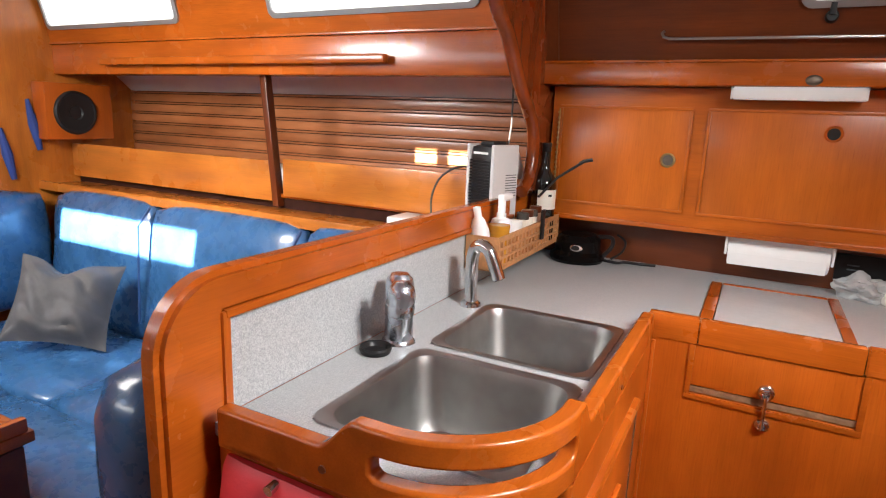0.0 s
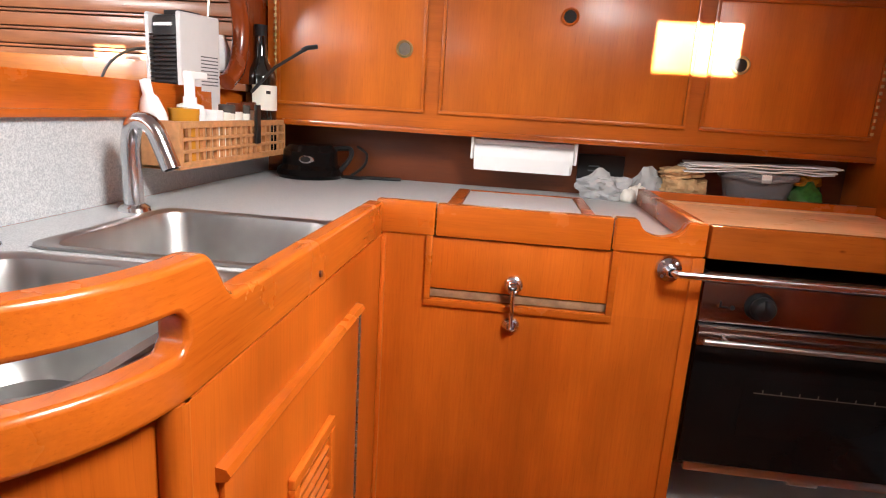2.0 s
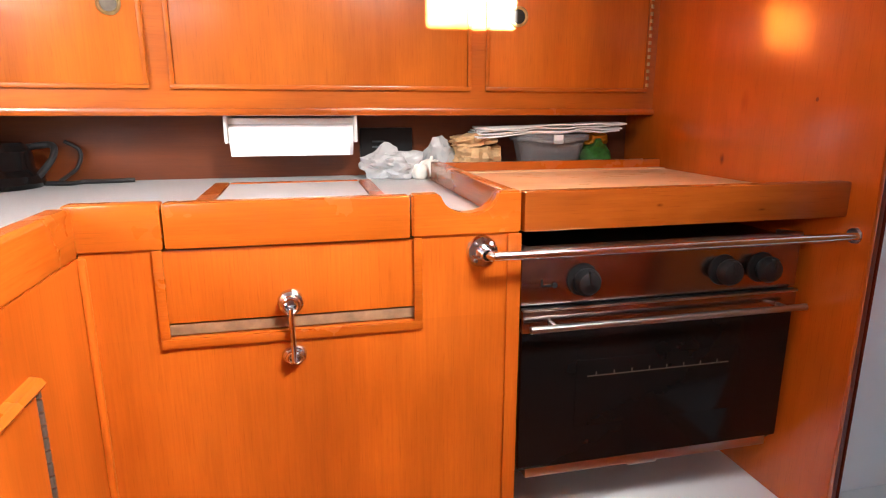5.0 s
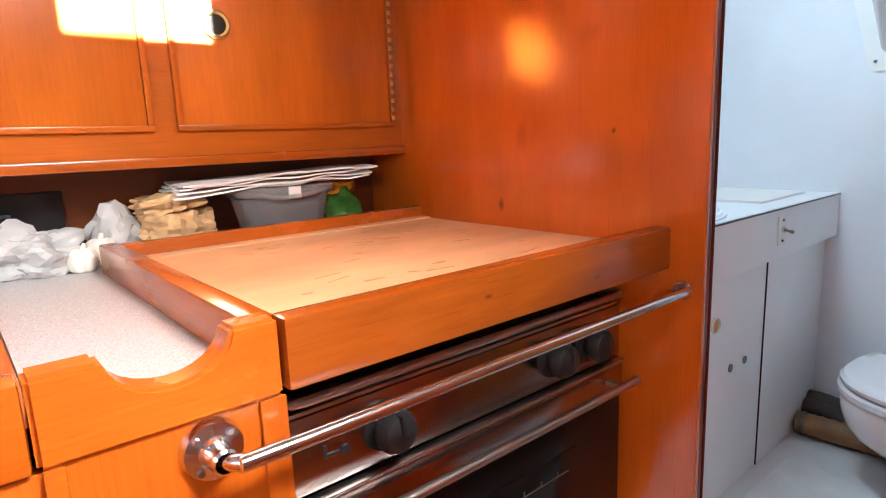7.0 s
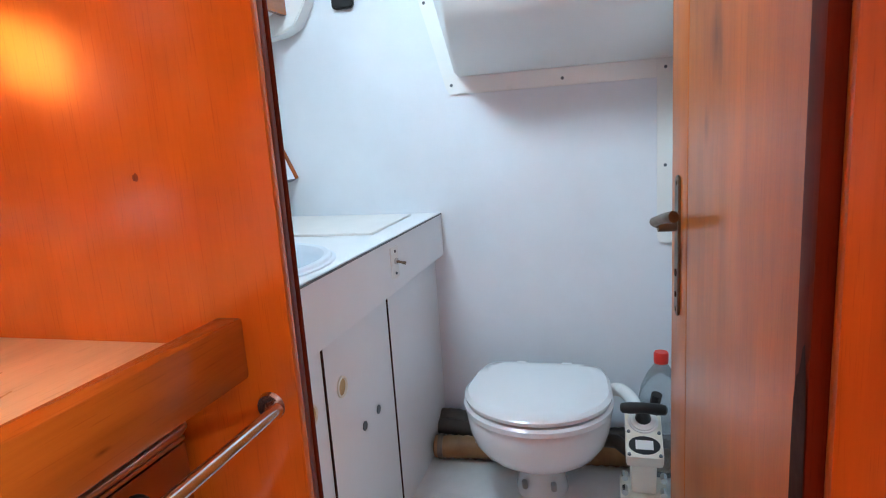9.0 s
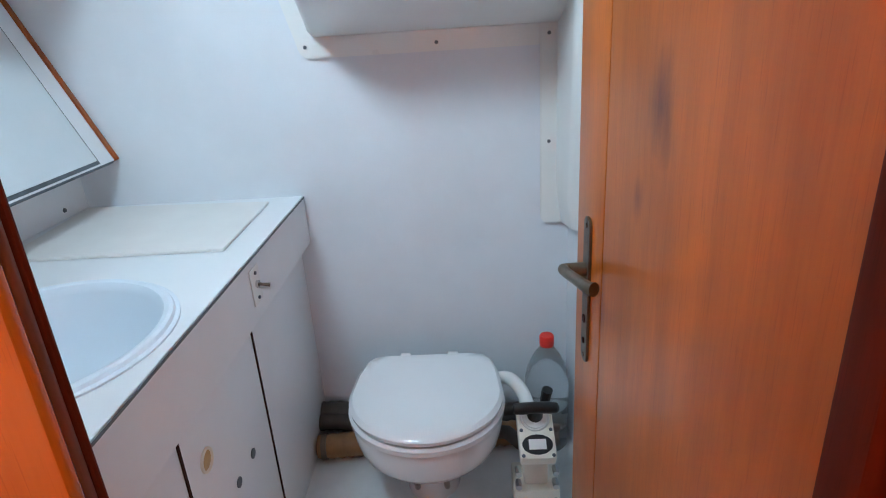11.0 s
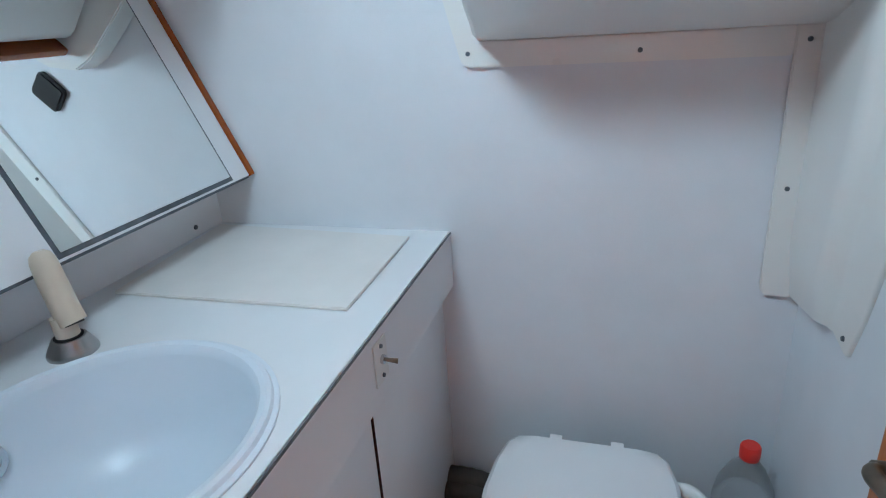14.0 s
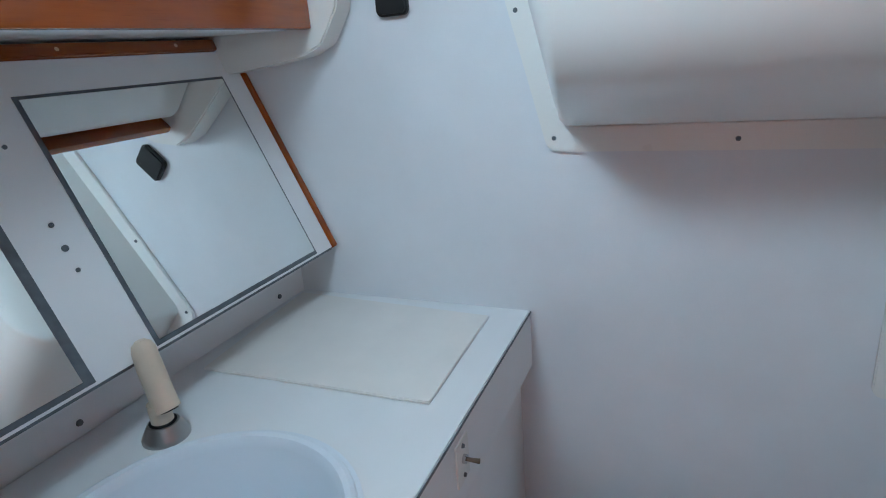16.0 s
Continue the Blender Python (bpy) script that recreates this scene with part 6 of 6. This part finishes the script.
def lump(c, sx, sy, sz, seed, rough=0.25, sub=3):
    own = bmesh.new()
    bmesh.ops.create_icosphere(own, subdivisions=sub, radius=1.0)
    o = Vector((seed * 3.1, seed * 1.7, seed * 0.9))
    for v in own.verts:
        k = 1 + rough * noise.noise(v.co * 1.8 + o) + rough * 0.6 * abs(noise.noise(v.co * 4.5 + o))
        p = v.co * k
        v.co = Vector((c[0] + p.x * sx, c[1] + p.y * sy, c[2] + max(-0.75, p.z) * sz))
    return own


bg = thing("plastic_bag", "crumpled clear plastic bag on the counter", "bag")
part("bag", lump((0.315, 2.015, CZ + 0.028), 0.062, 0.045, 0.037, 2, 0.55, 4), BAG, bg, smooth=25)
for i, (x, y, r) in enumerate(((0.375, 1.985, 0.021), (0.405, 2.02, 0.025), (0.362, 2.02, 0.02), (0.43, 2.045, 0.026))):
    g = thing("garlic_bulb", "white garlic bulb lying on the counter", "garlic", "garlic bulbs")
    for k in range(6):
        a = k * math.pi / 3 + i
        own = lump((x + 0.4 * r * math.cos(a), y + 0.4 * r * math.sin(a), CZ + r * 0.72), r * 0.62, r * 0.62, r * 0.95, i + k, 0.1, 2)
        part("clove", own, GARLIC, g)
    part("stalk", cyl((x, y, CZ + r * 1.4), (x + 0.004, y, CZ + r * 2.0), r * 0.22, 8, r2=r * 0.12), GARLIC, g)
gb = thing("plastic_bag", "white plastic bag with garlic", "bag")
part("bag", lump((0.435, 2.05, CZ + 0.045), 0.036, 0.03, 0.045, 7, 0.5, 3), BAG, gb, smooth=25)
br = thing("bread_bag", "crumpled tan paper bag of bread", "bag", at=(0.52, 2.03, CZ))
PAPER_BAG = paint("crumpled_tan_paper", (0.62, 0.40, 0.20), 0.75, 0.28, 26, 0.6, 70)


def crumpled(c, sx, sy, sz, seed, turn):
    """A bag with flat facets and sharp folds."""
    own = bmesh.new()
    bmesh.ops.create_cube(own, size=2.0)
    bmesh.ops.subdivide_edges(own, edges=own.edges[:], cuts=9, use_grid_fill=True)
    for v in own.verts:
        p = v.co.normalized() * (0.45 + 0.55 * max(abs(v.co.x), abs(v.co.y), abs(v.co.z)))
        p = v.co * 0.55 + p * 0.45
        q = p * 1.6 + Vector((seed * 2.3, seed, -seed))
        fold = abs(noise.noise(q * 1.3)) * 0.55 + abs(noise.noise(q * 3.1)) * 0.22
        p *= 0.86 + fold
        v.co = Vector((p.x * sx, p.y * sy, max(-1.0, p.z) * sz))
    bmesh.ops.transform(own, matrix=Matrix.Translation(c) @ pose(0, 0, 0, *turn), verts=own.verts)
    return own


part("bag", crumpled((0.525, 2.035, CZ + 0.036), 0.054, 0.036, 0.036, 3, (0, 3, 8)), PAPER_BAG, br, smooth=22)
part("folded_top", crumpled((0.515, 2.035, CZ + 0.086), 0.050, 0.034, 0.015, 6, (0, -8, -6)), PAPER_BAG, br, smooth=22)
part("slice", lump((0.565, 2.0, CZ + 0.018), 0.020, 0.012, 0.016, 4, 0.3, 3), BREAD, br)
tb = thing("plastic_tub", "clear plastic food tub with a lid", "tub", at=(0.70, 2.035, CZ))
rings = []
for w, d, z in ((0.13, 0.085, CZ + 0.001), (0.14, 0.09, CZ + 0.006), (0.172, 0.105, CZ + 0.082), (0.186, 0.112, CZ + 0.086), (0.186, 0.112, CZ + 0.092), (0.176, 0.106, CZ + 0.094), (0.168, 0.10, CZ + 0.088)):
    rings.append([(p[0], p[1], z) for p in round_rect(0.712, 2.03, w, d, 0.035, 5)])
TUB = clear("milky_clear_plastic", (0.80, 0.80, 0.82), 0.18, 0.8)
part("tub", bridge(rings, cap_last=True, cap_first=True), TUB, tb)
part("lid", bridge([[(p[0], p[1], z) for p in round_rect(0.712, 2.03, w, d, 0.037, 5)] for w, d, z in ((0.188, 0.114, CZ + 0.084), (0.192, 0.118, CZ + 0.088), (0.192, 0.118, CZ + 0.097), (0.184, 0.110, CZ + 0.100), (0.170, 0.098, CZ + 0.097))], cap_first=True), TUB, tb)
part("clip", box(0.700, 0.724, 1.966, 1.972, CZ + 0.078, CZ + 0.099, 0.002), GRP, tb)
part("handle", tube(curve_through([(0.635, 1.975, CZ + 0.092), (0.68, 1.965, CZ + 0.082), (0.74, 1.966, CZ + 0.084), (0.785, 1.978, CZ + 0.094)], 5), 0.004, 8), TUB, tb)
tw = thing("folded_plastic_sheet", "folded white plastic sheet laid on the tub", "sheet")
for i in range(4):
    own = bmesh.new()
    bmesh.ops.create_grid(own, x_segments=26, y_segments=6, size=0.5)
    for v in own.verts:
        u, w = v.co.x, v.co.y
        v.co = Vector((0.695 + 0.37 * u + 0.004 * i, 2.03 + 0.10 * w - 0.004 * i, CZ + 0.104 + i * 0.006 + 0.012 * u + 0.006 * noise.noise(Vector((u * 5, w * 3, i * 4.0)))))
    ret = bmesh.ops.solidify(own, geom=own.faces[:], thickness=0.003)
    part("layer", own, PAPER, tw, smooth=60)
gp = thing("salad_packet", "green leafy packet beside the tub", "packet", at=(0.84, 2.03, CZ))
part("packet", lump((0.838, 2.035, CZ + 0.037), 0.042, 0.032, 0.048, 5, 0.4, 3), GREEN, gp, smooth=30)
part("top", lump((0.836, 2.035, CZ + 0.085), 0.036, 0.025, 0.018, 6, 0.4, 3), AMBER, gp, smooth=30)

rb = thing("red_bag", "red nylon bag with a steel snap hung under the fiddle", "bag")
rings = []
for z, d in ((0.872, 0.006), (0.86, 0.014), (0.80, 0.026), (0.70, 0.034), (0.60, 0.03), (0.56, 0.012)):
    rings.append([(x, y, z - 0.02 * (x + 0.63)) for x, y in ((-0.635, 0.565), (-0.635, 0.565 - d), (-0.58, 0.562 - d * 1.3), (-0.52, 0.562 - d * 1.1), (-0.47, 0.562 - d * 1.3), (-0.42, 0.565 - d), (-0.42, 0.565))])
part("bag", bridge(rings, cap_first=True), RED_CLOTH, rb, smooth=50)
part("snap", cyl((-0.534, 0.552, 0.862), (-0.534, 0.536, 0.860), 0.008, 14), CHROME, rb)

# heater and bits behind the divider
cor = thing("corner_shelf", "small varnished shelf behind the galley divider", "shelf")
part("top", box(-0.82, -0.69, 1.66, 2.10, 1.030, 1.050, 0.003), TEAK_H, cor)
part("side", box(-0.82, -0.805, 1.68, 2.10, 0.95, 1.030), TEAK_H, cor)
SHELL_GREY = paint("light_grey_plastic", (0.62, 0.61, 0.60), 0.4, 0.03, 20)
ht = thing("fan_heater", "small white fan heater with black ribbed grille", "heater", at=(-0.735, 1.72, 1.135))
hm = Matrix.Translation((-0.742, 1.745, 1.052)) @ pose(0, 0, 0, 0, 0, -20)
part("body", box(-0.042, 0.050, -0.052, 0.052, 0.0, 0.238, 0.012, m=hm), BLACK, ht)
part("side_shell", box(0.046, 0.060, -0.058, 0.058, 0.0, 0.243, 0.006, m=hm, segments=3), SHELL_GREY, ht)
part("side_shell", box(-0.058, -0.044, -0.058, 0.058, 0.0, 0.243, 0.006, m=hm, segments=3), SHELL_GREY, ht)
for i in range(9):
    z = 0.085 + i * 0.008
    part("vent_line", box(0.0598, 0.0606, 0.0, 0.05, z, z + 0.0025, m=hm), VENT_GREY, ht)
part("badge", box(-0.03, 0.03, -0.0545, -0.0515, 0.212, 0.219, m=hm), PAPER, ht)
for i in range(20):
    z = 0.010 + i * 0.0095
    part("grille_bar", box(-0.042, 0.046, -0.058, -0.050, z, z + 0.004, 0.001, m=hm), BLACK, ht)
part("handle", box(-0.025, 0.03, -0.03, 0.03, 0.237, 0.250, 0.003, m=hm), BLACK, ht)
part("foot", box(-0.05, 0.055, -0.045, 0.045, -0.001, 0.003, m=hm), BLACK, ht)
hc = thing("heater_cable", "thin dark cable of the fan heater", "cable")
part("cable", tube(curve_through([(-0.80, 1.78, 1.21), (-0.86, 1.75, 1.215), (-0.91, 1.72, 1.18), (-0.93, 1.70, 1.12), (-0.92, 1.68, 1.06)], 6), 0.0035, 8), RUBBER, hc)
wt = thing("white_tray", "flat white plastic tray on the ledge", "tray")
part("tray", box(-1.06, -0.83, 1.63, 1.755, 1.006, 1.045, 0.006), GRP, wt)
lp = thing("hanging_light_cord", "thin dark cord hanging by the swept bulkhead", "cord")
part("cord", tube([(-0.72, 1.83, 1.50), (-0.722, 1.84, 1.36), (-0.735, 1.85, 1.27)], 0.003, 6), RUBBER, lp)
ls = thing("lamp_shade", "white conical reading lamp shade by the bulkhead", "lamp")
part("shade", lathe([(0.012, 0.09), (0.02, 0.09), (0.05, 0.0), (0.047, 0.0), (0.012, 0.087)], (-0.735, 1.90, 1.18), 26), PAPER, ls)
part("stem", cyl((-0.735, 1.90, 1.050), (-0.735, 1.90, 1.27), 0.006, 10), BRASS, ls)

# speaker and straps on the forward bulkhead
sp = thing("bulkhead_speaker", "round black loudspeaker on a wooden box", "speaker")
part("box", box(-3.0, -2.90, 1.61, 1.93, 1.20, 1.46, 0.006), TEAK_V, sp)
part("rim", tube([(-2.898, 1.745 + 0.090 * math.cos(a), 1.325 + 0.090 * math.sin(a)) for a in (2 * math.pi * i / 36 for i in range(36))], 0.012, 10, closed=True), BLACK, sp)
part("cone", lathe([(0.0, 0.004), (0.03, 0.0), (0.035, 0.006), (0.086, 0.012), (0.092, 0.0)], (-2.90, 1.745, 1.325), 36, m=pose(0, 0, 0, 0, 90, 0)), BLACK, sp)
for y, z0, z1 in ((1.475, 1.02, 1.25), (1.60, 1.15, 1.38)):
    st = thing("blue_strap", "dark blue fabric strap on the bulkhead", "strap", "straps on the bulkhead")
    part("strap", tube([(-2.995, y - 0.015, z1), (-2.99, y, (z0 + z1) / 2), (-2.995, y + 0.02, z0)], 0.02, 10, radii=[0.008, 0.022, 0.012]), BLUE_INK, st)

# marks of use: knots in the bulkhead, knife marks on the board, stains on the door


def blot(name, centre, ru, rv, axis, mat, parent, seed):
    own = bmesh.new()
    ring = []
    for i in range(22):
        a = 2 * math.pi * i / 22
        k = 1 + 0.35 * noise.noise(Vector((math.cos(a) * 1.5, math.sin(a) * 1.5, seed * 2.3)))
        u, w = ru * k * math.cos(a), rv * k * math.sin(a)
        off = {"x": (0, u, w), "y": (u, 0, w), "z": (u, w, 0)}[axis]
        ring.append(own.verts.new(Vector(centre) + Vector(off)))
    own.faces.new(ring)
    return part(name, own, mat, parent)


KNOT = wood("dark_wood_knot", (0.30, 0.06, 0.008), (0.14, 0.028, 0.004), "z", 0.2, 0.5)
blot("wood_knot", (BULK_X - 0.0006, 1.48, 1.08), 0.003, 0.004, "x", KNOT, bulkhead, 4)
# one tall dark blot across the width of the jamb
blot("dark_blot", (0.981, 0.9366, 0.80), 0.0165, 0.15, "y", BLOT_AND_SHADE, bulkhead, 7)
MARK = paint("knife_mark", (0.55, 0.27, 0.09), 0.6, 0.3, 60)
SCORCH = paint("faint_brown_stain", (0.58, 0.30, 0.12), 0.5, 0.3, 30)
for i in range(13):
    x, y = 0.50 + rng.random() * 0.42, 1.45 + rng.random() * 0.42
    blot("stain", (x, y, 0.9243), 0.004 + 0.012 * rng.random(), 0.002 + 0.003 * rng.random(), "z", SCORCH, board, 20 + i)
for i in range(26):
    x, y = 0.53 + rng.random() * 0.36, 1.47 + rng.random() * 0.38
    a = (rng.random() - 0.5) * 1.2
    w = 0.006 + rng.random() * 0.014
    own = box(-w, w, -0.0007, 0.0007, 0, 0.0004, m=Matrix.Translation((x, y, 0.924)) @ pose(0, 0, 0, 0, 0, math.degrees(a)))
    part("knife_mark", own, MARK, board)
